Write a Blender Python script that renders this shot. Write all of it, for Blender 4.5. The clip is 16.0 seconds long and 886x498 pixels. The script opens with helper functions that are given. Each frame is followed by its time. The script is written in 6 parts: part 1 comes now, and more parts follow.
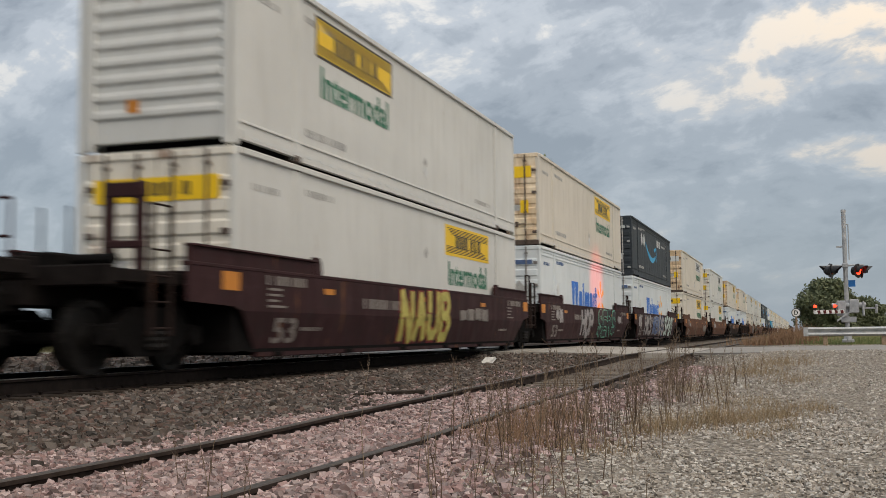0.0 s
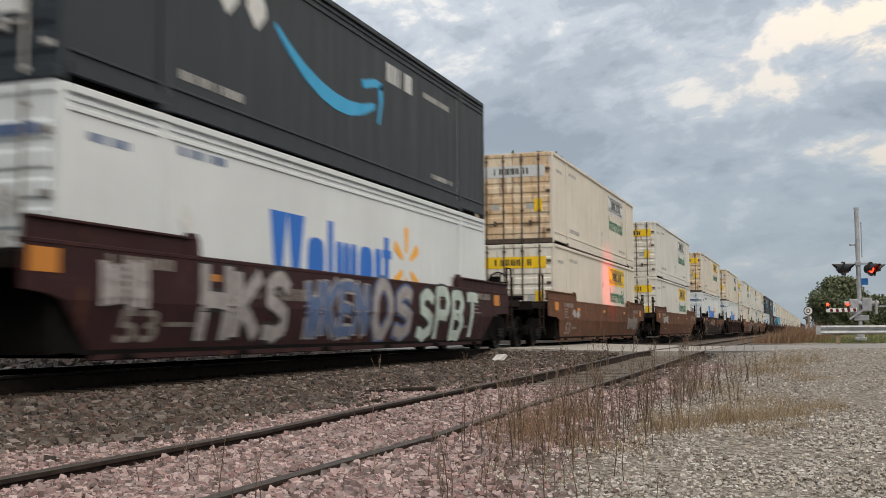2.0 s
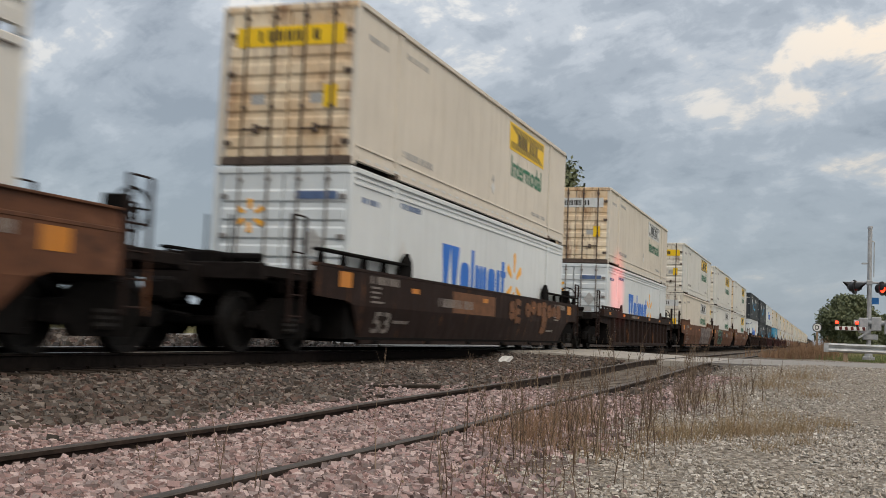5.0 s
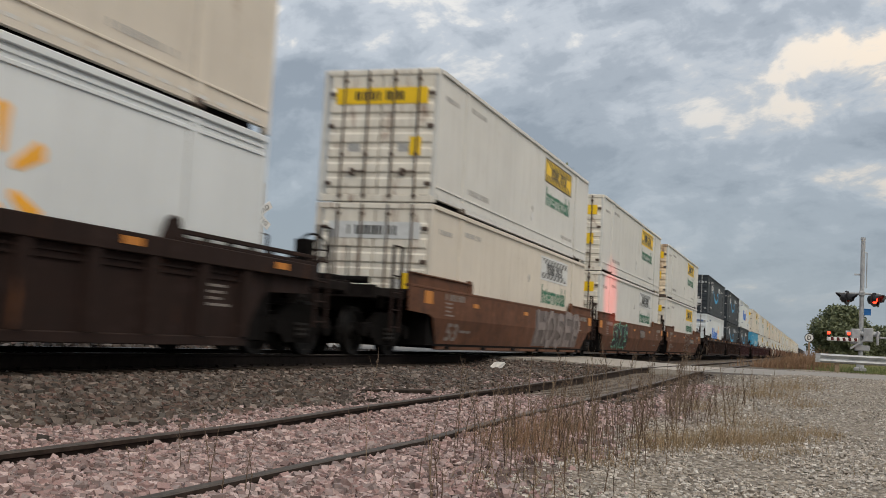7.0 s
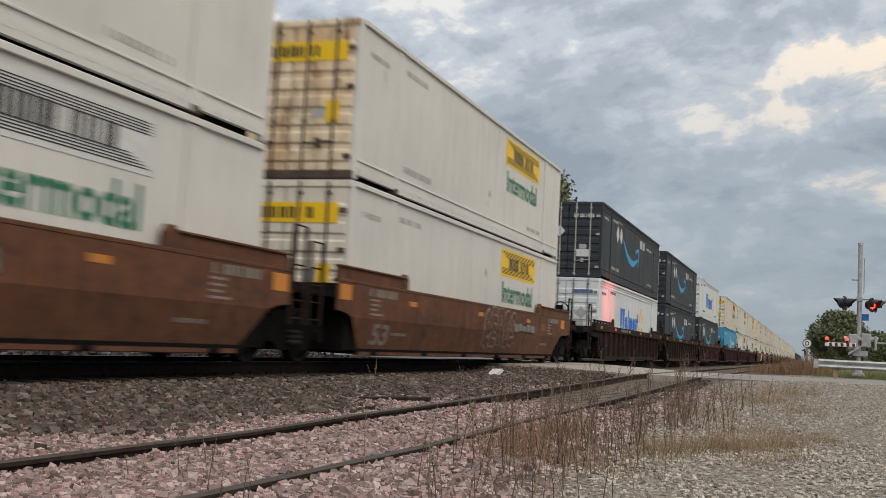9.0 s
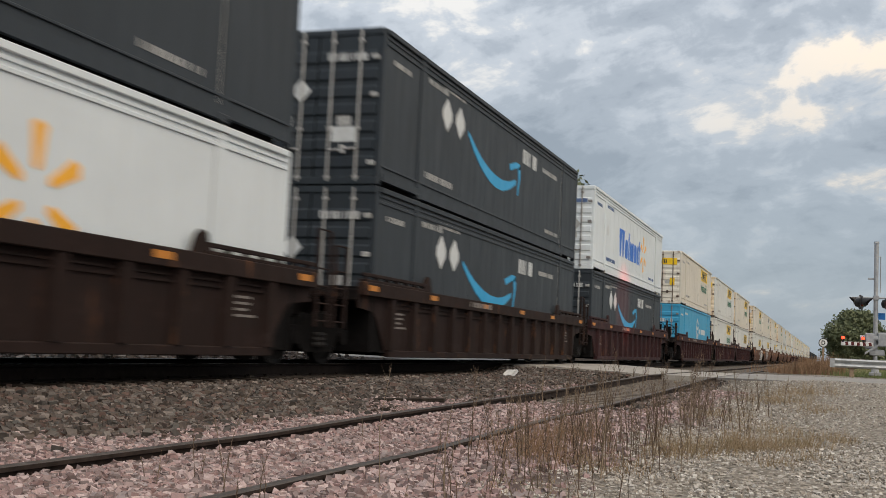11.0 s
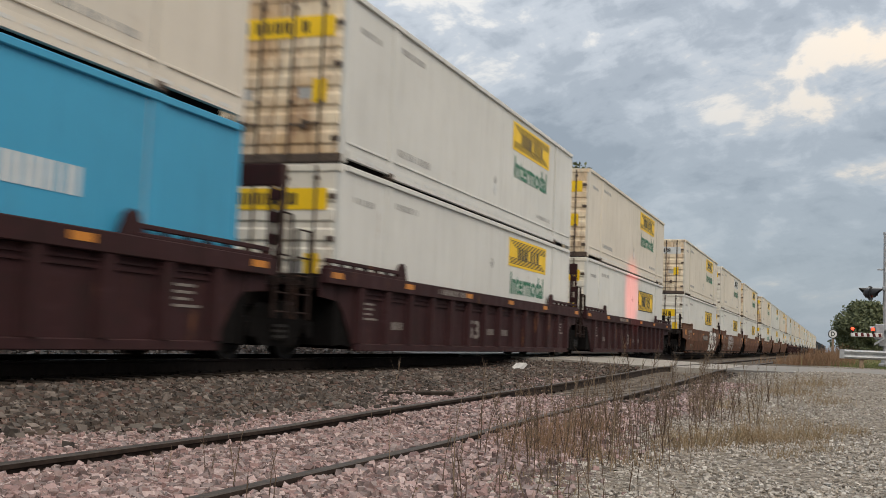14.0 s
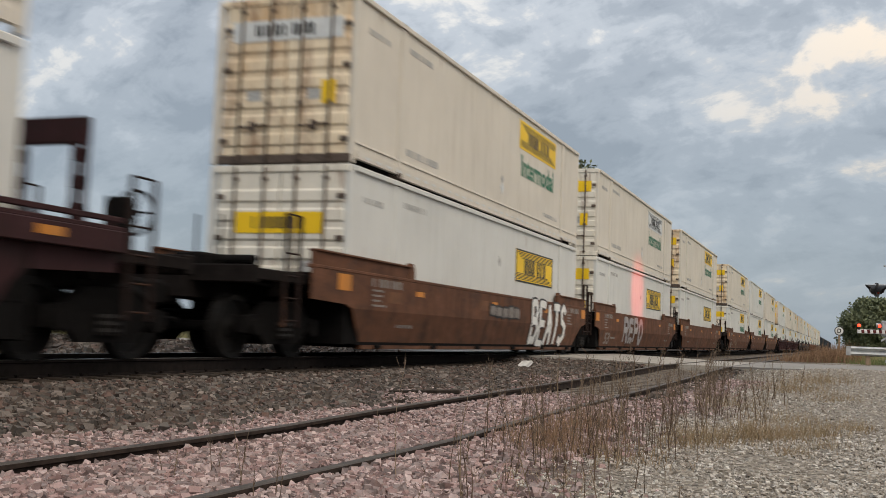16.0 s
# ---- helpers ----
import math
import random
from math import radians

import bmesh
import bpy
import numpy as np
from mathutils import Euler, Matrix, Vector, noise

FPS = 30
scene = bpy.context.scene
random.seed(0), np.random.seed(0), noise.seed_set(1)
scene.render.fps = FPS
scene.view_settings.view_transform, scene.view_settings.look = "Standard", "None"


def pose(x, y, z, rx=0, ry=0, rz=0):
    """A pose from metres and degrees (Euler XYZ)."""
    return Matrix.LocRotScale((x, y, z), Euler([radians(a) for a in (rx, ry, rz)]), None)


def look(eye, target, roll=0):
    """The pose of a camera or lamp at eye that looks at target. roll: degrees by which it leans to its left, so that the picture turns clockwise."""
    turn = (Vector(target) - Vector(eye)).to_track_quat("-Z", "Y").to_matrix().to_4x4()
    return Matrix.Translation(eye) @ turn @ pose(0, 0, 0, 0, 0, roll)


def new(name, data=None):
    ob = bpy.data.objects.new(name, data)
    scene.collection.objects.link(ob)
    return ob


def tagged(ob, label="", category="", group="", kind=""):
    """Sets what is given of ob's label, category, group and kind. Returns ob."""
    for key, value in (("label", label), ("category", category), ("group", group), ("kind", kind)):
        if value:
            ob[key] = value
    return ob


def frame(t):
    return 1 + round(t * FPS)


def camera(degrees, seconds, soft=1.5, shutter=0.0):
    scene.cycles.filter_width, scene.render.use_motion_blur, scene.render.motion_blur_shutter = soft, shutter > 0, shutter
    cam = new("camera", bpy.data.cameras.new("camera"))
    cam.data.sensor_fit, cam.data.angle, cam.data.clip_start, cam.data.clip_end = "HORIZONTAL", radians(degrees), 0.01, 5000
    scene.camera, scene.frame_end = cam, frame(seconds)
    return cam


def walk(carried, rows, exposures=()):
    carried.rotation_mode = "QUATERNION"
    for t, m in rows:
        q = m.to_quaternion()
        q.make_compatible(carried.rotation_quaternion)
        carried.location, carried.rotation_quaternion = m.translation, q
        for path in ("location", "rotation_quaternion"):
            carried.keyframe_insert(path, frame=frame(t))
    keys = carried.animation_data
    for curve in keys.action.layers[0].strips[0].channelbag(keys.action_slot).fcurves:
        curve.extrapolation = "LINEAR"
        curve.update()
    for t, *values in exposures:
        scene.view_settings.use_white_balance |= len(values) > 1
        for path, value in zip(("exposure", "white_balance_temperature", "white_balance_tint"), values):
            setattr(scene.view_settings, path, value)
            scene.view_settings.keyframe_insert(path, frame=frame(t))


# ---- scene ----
# seconds, stops: the camera opens a little while dark boxes fill its view
EXPOSURES = [(0, -0.02), (1.0, -0.04), (2.0, 0.10), (2.5, 0.08), (3.2, 0.0), (5.5, -0.02), (7.5, -0.05), (10.0, 0.02), (12.5, 0.13), (13.0, 0.12), (13.5, 0.09), (14.5, 0.02), (16.0, 0.02)]
EYE_Z = 0.43  # camera above the head of the main rails
cam = camera(44.11, 16.0, soft=0.5, shutter=0.34)
# seconds, yaw, pitch, roll; held in the hand at one spot
TURNS = [
    (0.0, 18.14, 4.50, 0.58),
    (0.5, 18.35, 4.56, 0.89),
    (1.0, 18.63, 4.61, 0.87),
    (1.5, 18.74, 4.53, 0.69),
    (2.0, 18.72, 4.35, 0.39),
    (2.5, 18.63, 4.10, -0.18),
    (3.0, 18.58, 3.94, -0.88),
    (5.5, 19.45, 4.47, -2.84),
    (6.0, 20.02, 4.64, -2.97),
    (6.5, 19.73, 4.60, -3.11),
    (7.0, 18.70, 4.56, -3.19),
    (7.5, 18.14, 4.61, -3.09),
    (8.0, 18.15, 4.70, -3.02),
    (8.5, 18.39, 4.79, -2.94),
    (9.0, 18.60, 4.93, -2.97),
    (9.5, 18.83, 5.08, -2.83),
    (10.0, 18.98, 5.12, -2.83),
    (12.5, 19.79, 4.65, -2.48),
    (13.0, 19.80, 4.68, -2.51),
    (13.5, 19.79, 4.63, -2.45),
    (14.0, 19.81, 4.60, -2.35),
    (14.5, 19.82, 4.59, -2.24),
    (15.0, 19.86, 4.54, -2.19),
    (15.5, 19.94, 4.47, -2.19),
    (16.0, 20.11, 4.49, -2.17),
]
walk(cam, [(t, pose(0, 0, EYE_Z, 90 + p, r, yaw)) for t, yaw, p, r in TURNS],
     exposures=EXPOSURES)

# ---- measures of the place ----
TRACK_X = -8.97      # middle of the main track
SIDING_X = -3.57     # middle of the siding
GAUGE = 1.51         # between the middles of the two rail heads
ROAD_Y0, ROAD_Y1 = 28.0, 40.0
BOX_L, BOX_W, BOX_H = 16.15, 2.59, 2.89
LOW_Z, TOP_Z = 0.31, 3.22   # undersides of the lower and the upper container


def lerp_table(table, v):
    if v <= table[0][0]:
        return table[0][1]
    for (a, p), (b, q) in zip(table, table[1:]):
        if v <= b:
            return p + (q - p) * (v - a) / (b - a)
    return table[-1][1]


SIDING_Z = [(8, -0.36), (10.3, -0.32), (13.2, -0.295), (16.7, -0.26), (20, -0.225), (23, -0.185), (28, -0.11), (60, -0.10), (120, -0.02)]
GRAVEL_Z = [(6, -0.50), (12, -0.42), (20, -0.25), (27, -0.06), (40, -0.05), (60, -0.16), (120, -0.3)]


def siding_z(y):
    return lerp_table(SIDING_Z, y)


def ground_z(x, y):
    """Height of the ballast and gravel."""
    d = abs(x - TRACK_X)
    bed = -0.275
    pit = lerp_table([(14, 0.0), (18, 1.0), (29.8, 1.0), (30, 0.0)], y)
    side = siding_z(y) - (0.085 if x < -3.3 else 0.048) * (1 - pit) - (0.20 if abs(x - SIDING_X) < 1.0 else 0.05) * pit
    right = lerp_table(GRAVEL_Z, y)
    if x > TRACK_X:
        if d < 1.75:
            z = bed
        elif x < -5.4:
            s = (d - 1.75) / (-5.4 - TRACK_X - 1.75)
            s = s * s * (3 - 2 * s)
            z = bed + (side - 0.02 - bed) * s
        elif x < -1.9:
            z = side
        else:
            s = min(1.0, (x + 1.9) / 1.6)
            z = side + (right - side) * s
    else:
        z = lerp_table([(1.75, bed), (3.6, -0.10), (14.0, -0.12), (22.0, -0.55)], d)
    if abs(x - SIDING_X) > 1.0 and d > 0.85 and x < -1.0 and y < ROAD_Y0 + 4:
        r = min(1.0, max(0.0, (y - 25.0) / 3.6))
        level = min(0.0, -0.02 + (x - TRACK_X) * -0.016) - 0.035
        z = z + (max(z, level) - z) * r * r * (3 - 2 * r)
    return z


def train_way(t):
    """Metres that the train has rolled after t seconds."""
    return 21.55 * t - 0.012 * t * t


# ---- world, sun ----
world = bpy.data.worlds.new("cloudy_evening")
scene.world = world
world.use_nodes = True
wt = world.node_tree
wt.nodes.clear()


def wnode(kind, **kw):
    n = wt.nodes.new(kind)
    for k, v in kw.items():
        n.inputs[k].default_value = v
    return n


def wmath(op, a, b=None, clamp=False):
    n = wt.nodes.new("ShaderNodeMath")
    n.operation, n.use_clamp = op, clamp
    for i, v in enumerate((a, b)):
        if v is None:
            continue
        if isinstance(v, (int, float)):
            n.inputs[i].default_value = v
        else:
            wt.links.new(v, n.inputs[i])
    return n.outputs[0]


SUN_ELEV, SUN_TURN = 43.0, 138.0   # degrees up; degrees from north (+y) towards east (+x)
wout = wt.nodes.new("ShaderNodeOutputWorld")
wbg = wt.nodes.new("ShaderNodeBackground")
wsky = wt.nodes.new("ShaderNodeTexSky")
wsky.sky_type = "NISHITA"
wsky.sun_disc = False
wsky.sun_elevation, wsky.sun_rotation = radians(SUN_ELEV), radians(SUN_TURN)
wsky.air_density, wsky.dust_density, wsky.ozone_density = 1.0, 2.0, 1.5
wco = wt.nodes.new("ShaderNodeTexCoord")
wsep = wt.nodes.new("ShaderNodeSeparateXYZ")
wt.links.new(wco.outputs["Generated"], wsep.inputs[0])
# the cloud deck as a level sheet seen from below
up = wmath("ADD", wmath("MAXIMUM", wsep.outputs[2], 0.0), 0.50)
cu, cv = wmath("DIVIDE", wsep.outputs[0], up), wmath("DIVIDE", wsep.outputs[1], up)
wcomb = wt.nodes.new("ShaderNodeCombineXYZ")
wt.links.new(cu, wcomb.inputs[0])
wt.links.new(cv, wcomb.inputs[1])
wmap = wt.nodes.new("ShaderNodeMapping")
wmap.vector_type = "TEXTURE"   # turned first, then stretched along the drift of the clouds
wmap.inputs["Rotation"].default_value = (0, 0, radians(-20))
wmap.inputs["Scale"].default_value = (0.27, 0.17, 1.0)
wmap.inputs["Location"].default_value = (3.1, 1.7, 0.4)
wt.links.new(wcomb.outputs[0], wmap.inputs[0])
nz1 = wnode("ShaderNodeTexNoise", Scale=1.0, Detail=9.0, Roughness=0.56, Distortion=0.25)
nz2 = wnode("ShaderNodeTexNoise", Scale=0.36, Detail=3.0, Roughness=0.5, Distortion=0.2)
nz3 = wnode("ShaderNodeTexNoise", Scale=13.0, Detail=6.0, Roughness=0.6, Distortion=0.4)
wt.links.new(wcomb.outputs[0], nz3.inputs["Vector"])
wt.links.new(wmap.outputs[0], nz1.inputs["Vector"])
wt.links.new(wmap.outputs[0], nz2.inputs["Vector"])
dens = wmath("ADD", wmath("ADD", wmath("MULTIPLY", nz1.outputs[0], 0.96), wmath("MULTIPLY", nz2.outputs[0], 0.28)), wmath("MULTIPLY", nz3.outputs[0], 0.38))
dens = wmath("SUBTRACT", dens, 0.285)
# the deck thins out towards the east
east = wmath("MULTIPLY", wmath("MULTIPLY", wmath("ADD", wsep.outputs[0], 0.16), 3.2, clamp=True), wmath("MULTIPLY", wsep.outputs[2], 5.0, clamp=True))
dens = wmath("SUBTRACT", dens, wmath("MULTIPLY", east, 0.088))
wramp = wt.nodes.new("ShaderNodeValToRGB")
wramp.color_ramp.interpolation = "EASE"
els = wramp.color_ramp.elements
els[0].position, els[0].color = 0.37, (0.80, 0.78, 0.74, 1)
els[1].position, els[1].color = 0.65, (0.272, 0.305, 0.345, 1)
e = els.new(0.44)
e.color = (0.53, 0.566, 0.605, 1)
e = els.new(0.53)
e.color = (0.392, 0.43, 0.472, 1)
wt.links.new(dens, wramp.inputs[0])
# thin cloud is warmer where the sun stands behind it
wwarm = wt.nodes.new("ShaderNodeMix")
wwarm.data_type, wwarm.blend_type = "RGBA", "MULTIPLY"
sun_side = wmath("ADD", wmath("MULTIPLY", wsep.outputs[0], 3.0), 0.55, clamp=True)
thin = wmath("MULTIPLY", wmath("SUBTRACT", 0.47, dens), 9.0, clamp=True)
wt.links.new(wmath("MULTIPLY", sun_side, thin), wwarm.inputs[0])
wt.links.new(wramp.outputs[0], wwarm.inputs[6])
wwarm.inputs[7].default_value = (1.35, 1.12, 0.86, 1)
# low over the land the deck fades into even haze
whaze = wt.nodes.new("ShaderNodeMix")
whaze.data_type = "RGBA"
low = wmath("SUBTRACT", 1.0, wmath("MULTIPLY", wsep.outputs[2], 3.6), clamp=True)
wt.links.new(wmath("MULTIPLY", wmath("POWER", low, 1.3), 0.92), whaze.inputs[0])
wt.links.new(wwarm.outputs[2], whaze.inputs[6])
whaze.inputs[7].default_value = (0.375, 0.442, 0.508, 1)
# a little of the clear sky shines through the deck
wmix = wt.nodes.new("ShaderNodeMix")
wmix.data_type = "RGBA"
wmix.inputs[0].default_value = 0.12
wsc = wt.nodes.new("ShaderNodeVectorMath")
wsc.operation = "SCALE"
wsc.inputs["Scale"].default_value = 0.12
wt.links.new(wsky.outputs[0], wsc.inputs[0])
wt.links.new(whaze.outputs[2], wmix.inputs[6])
wt.links.new(wsc.outputs[0], wmix.inputs[7])
# an overcast deck is brightest overhead
zen = wmath("MAXIMUM", wsep.outputs[2], 0.0)
gain = wmath("ADD", wmath("ADD", 1.0, wmath("MULTIPLY", zen, 0.5)), wmath("MULTIPLY", wmath("POWER", zen, 2.0), 1.3))
wgain = wt.nodes.new("ShaderNodeVectorMath")
wgain.operation = "SCALE"
wt.links.new(wmix.outputs[2], wgain.inputs[0])
wt.links.new(gain, wgain.inputs["Scale"])
wt.links.new(wgain.outputs[0], wbg.inputs[0])
wbg.inputs[1].default_value = 0.92
wt.links.new(wbg.outputs[0], wout.inputs[0])

sun = new("sun", bpy.data.lights.new("sun", "SUN"))
sun.data.energy, sun.data.angle, sun.data.color = 0.95, radians(32), (1.0, 0.92, 0.82)
sa, se = radians(SUN_TURN), radians(SUN_ELEV)
sun.matrix_world = look((40 * math.sin(sa) * math.cos(se), 40 * math.cos(sa) * math.cos(se), 40 * math.sin(se)), (0, 0, 0))


# ---- materials ----
def material(name):
    m = bpy.data.materials.new(name)
    m.use_nodes = True
    return m, m.node_tree, m.node_tree.nodes["Principled BSDF"]


def rgb(h, s=1.0):
    """Linear colour from sRGB 0..255."""
    return tuple(((c / 255 / 12.92) if c < 10 else ((c / 255 + 0.055) / 1.055) ** 2.4) * s for c in h) + (1,)


def coords(nt, scale=(1, 1, 1), rnd=True):
    """Object coordinates shifted by each object's own random number."""
    tc = nt.nodes.new("ShaderNodeTexCoord")
    mp = nt.nodes.new("ShaderNodeMapping")
    mp.inputs["Scale"].default_value = scale
    nt.links.new(tc.outputs["Object"], mp.inputs[0])
    if rnd:
        oi = nt.nodes.new("ShaderNodeObjectInfo")
        ml = nt.nodes.new("ShaderNodeMath")
        ml.operation = "MULTIPLY"
        ml.inputs[1].default_value = 57.0
        nt.links.new(oi.outputs["Random"], ml.inputs[0])
        cb = nt.nodes.new("ShaderNodeCombineXYZ")
        for i in range(3):
            nt.links.new(ml.outputs[0], cb.inputs[i])
        nt.links.new(cb.outputs[0], mp.inputs["Location"])
    return mp.outputs[0]


def noise_tex(nt, vec, scale, detail=4, rough=0.55):
    n = nt.nodes.new("ShaderNodeTexNoise")
    n.inputs["Scale"].default_value, n.inputs["Detail"].default_value, n.inputs["Roughness"].default_value = scale, detail, rough
    nt.links.new(vec, n.inputs["Vector"])
    return n.outputs[0]


def ramp(nt, fac, stops):
    r = nt.nodes.new("ShaderNodeValToRGB")
    els = r.color_ramp.elements
    els[0].position, els[0].color = stops[0]
    els[1].position, els[1].color = stops[-1]
    for p, c in stops[1:-1]:
        els.new(p).color = c
    nt.links.new(fac, r.inputs[0])
    return r.outputs[0]


def grey(v):
    return (v, v, v, 1)


def mix(nt, fac, a, b, mode="MIX"):
    n = nt.nodes.new("ShaderNodeMix")
    n.data_type, n.blend_type = "RGBA", mode
    for sock, v in ((n.inputs[0], fac), (n.inputs[6], a), (n.inputs[7], b)):
        if isinstance(v, (int, float, tuple)):
            sock.default_value = v
        else:
            nt.links.new(v, sock)
    return n.outputs[2]


def bump(nt, bsdf, height, strength, dist=0.01):
    b = nt.nodes.new("ShaderNodeBump")
    b.inputs["Strength"].default_value, b.inputs["Distance"].default_value = strength, dist
    nt.links.new(height, b.inputs["Height"])
    nt.links.new(b.outputs[0], bsdf.inputs["Normal"])


def paint(name, col, dirt=0.25, rust=0.0, rough=0.45, dirt_col=(0.16, 0.13, 0.10, 1), relief=0.12, shine=0.4, few=False, blotch=0.0):
    """Weathered vehicle paint: broad fading, streaks that run down, rust spots."""
    m, nt, b = material(name)
    wide = noise_tex(nt, coords(nt, (0.35, 0.35, 0.6)), 1.0, 5)
    streak = noise_tex(nt, coords(nt, (3.0, 3.0, 0.35)), 1.6, 5, 0.65)
    fine = noise_tex(nt, coords(nt), 26.0, 4, 0.6)
    c = mix(nt, ramp(nt, wide, [(0.3, grey(0)), (0.75, grey(1))]), col, tuple(v * 0.86 for v in col[:3]) + (1,))
    d = ramp(nt, streak, [(0.5, grey(0)), (0.78, grey(dirt))])
    c = mix(nt, d, c, dirt_col)
    c = mix(nt, ramp(nt, fine, [(0.55, grey(0)), (0.8, grey(dirt * 0.5))]), c, dirt_col)
    if blotch:
        worn = noise_tex(nt, coords(nt, (0.9, 0.9, 1.5)), 2.0, 7, 0.72)
        c = mix(nt, ramp(nt, worn, [(0.50, grey(0)), (0.64, grey(blotch))]), c, dirt_col)
        c = mix(nt, ramp(nt, worn, [(0.34, grey(blotch * 0.55)), (0.45, grey(0))]), c, tuple(min(1, v * 1.7 + 0.02) for v in col[:3]) + (1,))
    if rust > 0.5:
        tint = noise_tex(nt, coords(nt, (0.7, 0.7, 0.5)), 1.1, 5, 0.6)
        c = mix(nt, ramp(nt, tint, [(0.44, grey(0)), (0.62, grey(0.75))]), c, (0.56, 0.36, 0.18, 1))
    if rust:
        spots = noise_tex(nt, coords(nt, (2.6, 2.6, 0.5)), 1.3, 7, 0.7)
        c = mix(nt, ramp(nt, spots, [(0.62 - 0.2 * rust, grey(0)), (0.74 - 0.1 * rust, grey(0.95))]), c, (0.20, 0.085, 0.035, 1))
    if few:
        spots = noise_tex(nt, coords(nt, (1.2, 1.2, 0.5)), 1.5, 7, 0.72)
        c = mix(nt, ramp(nt, spots, [(0.645, grey(0)), (0.76, grey(0.7))]), c, (0.24, 0.12, 0.06, 1))
    nt.links.new(c, b.inputs["Base Color"])
    nt.links.new(ramp(nt, streak, [(0.3, grey(rough)), (0.8, grey(min(1, rough + 0.3)))]), b.inputs["Roughness"])
    b.inputs["Specular IOR Level"].default_value = shine
    bump(nt, b, fine, relief)
    return m


def plain(name, col, rough=0.6, metal=0.0, var=0.15, scale=8.0, shine=0.3):
    m, nt, b = material(name)
    n = noise_tex(nt, coords(nt), scale, 5, 0.6)
    lo = tuple(v * (1 - var) for v in col[:3]) + (1,)
    hi = tuple(min(1, v * (1 + var)) for v in col[:3]) + (1,)
    nt.links.new(ramp(nt, n, [(0.3, lo), (0.7, hi)]), b.inputs["Base Color"])
    b.inputs["Roughness"].default_value, b.inputs["Metallic"].default_value = rough, metal
    b.inputs["Specular IOR Level"].default_value = shine
    bump(nt, b, n, 0.15)
    return m


def glow(name, col, strength):
    m, nt, b = material(name)
    b.inputs["Base Color"].default_value = (0.25, 0.02, 0.01, 1)
    b.inputs["Emission Color"].default_value = col
    b.inputs["Emission Strength"].default_value = strength
    b.inputs["Roughness"].default_value = 0.2
    return m


def stone_mat(name, cols, rough=0.85):
    """Broken stone: each piece takes its own tone."""
    m, nt, b = material(name)
    g = nt.nodes.new("ShaderNodeNewGeometry")
    stops = [(i / (len(cols) - 1), c) for i, c in enumerate(cols)]
    c = ramp(nt, g.outputs["Random Per Island"], stops)
    n = noise_tex(nt, coords(nt), 45.0, 4, 0.7)
    c = mix(nt, ramp(nt, n, [(0.3, grey(0.0)), (0.75, grey(0.45))]), c, (0.09, 0.075, 0.065, 1))
    nt.links.new(c, b.inputs["Base Color"])
    b.inputs["Roughness"].default_value = rough
    b.inputs["Specular IOR Level"].default_value = 0.2
    bump(nt, b, n, 0.4)
    return m


WHITE = paint("white_container_paint", rgb((209, 210, 206)), 0.14, 0.0, 0.42, few=True)
CREAM = paint("aged_cream_container_paint", rgb((211, 205, 193)), 0.18, 0.0, 0.5, few=True)
COLD_WHITE = paint("clean_white_container_paint", rgb((214, 221, 224)), 0.10, 0.0, 0.4)
RUSTY = paint("rust_stained_door_paint", rgb((234, 218, 190)), 0.3, 0.62, 0.6)
DOOR_WHITE = paint("white_door_paint", rgb((226, 221, 208)), 0.35, 0.28, 0.5)
CHARCOAL = paint("charcoal_container_paint", rgb((42, 50, 57)), 0.10, 0.0, 0.5, (0.10, 0.10, 0.10, 1))
BLUE = paint("sky_blue_container_paint", rgb((58, 152, 192)), 0.12, 0.0, 0.45)
MAROON = paint("maroon_car_paint", rgb((55, 33, 35)), 0.5, 0.06, 0.6, (0.02, 0.015, 0.014, 1), shine=0.15, blotch=0.45)
BROWN = paint("oxide_brown_car_paint", rgb((101, 69, 52)), 0.6, 0.08, 0.65, (0.04, 0.028, 0.023, 1), shine=0.15, blotch=0.6)
DARK_BROWN = paint("sooty_brown_car_paint", rgb((42, 31, 28)), 0.4, 0.08, 0.65, (0.016, 0.013, 0.012, 1), shine=0.12, blotch=0.4)
# running gear: grimy steel, set near black to hold the shade under the cars
RUN_GEAR = plain("shade_dark_grimy_cast_steel", (0.0075, 0.0068, 0.0066, 1), 0.85, 0.0, 0.4, 14, 0.05)
WHEEL = plain("shade_dark_worn_wheel_steel", (0.011, 0.010, 0.0095, 1), 0.6, 0.0, 0.4, 14, 0.15)
# near black, so the shade inside wells and under boxes is in the colour
CAR_HOLE = plain("shade_black_underframe", (0.008, 0.0075, 0.0075, 1), 0.9, 0.0, 0.3, 8, 0.05)
# grease on the end platforms, darkened further to paint in their deep shade
GRIME_SHADE = plain("shade_dark_greasy_steel", (0.012, 0.0098, 0.0092, 1), 0.85, 0.0, 0.45, 5, 0.06)
FITTING = plain("dull_galvanised_fitting", (0.22, 0.21, 0.20, 1), 0.55, 0.3, 0.35, 20)
ROD_DARK = plain("rusty_lock_rod", (0.10, 0.075, 0.06, 1), 0.6, 0.2, 0.4, 20)
GASKET = plain("black_rubber_edge", (0.02, 0.02, 0.02, 1), 0.7)
YELLOW = paint("yellow_sign_vinyl", rgb((240, 198, 22)), 0.12, 0, 0.4)
GREEN = paint("green_sign_vinyl", rgb((36, 112, 84)), 0.1, 0, 0.45)
INK = plain("black_sign_vinyl", (0.03, 0.03, 0.028, 1), 0.5)
SMALL_INK = plain("faded_grey_lettering", (0.38, 0.38, 0.37, 1), 0.6, 0, 0.3, 30)
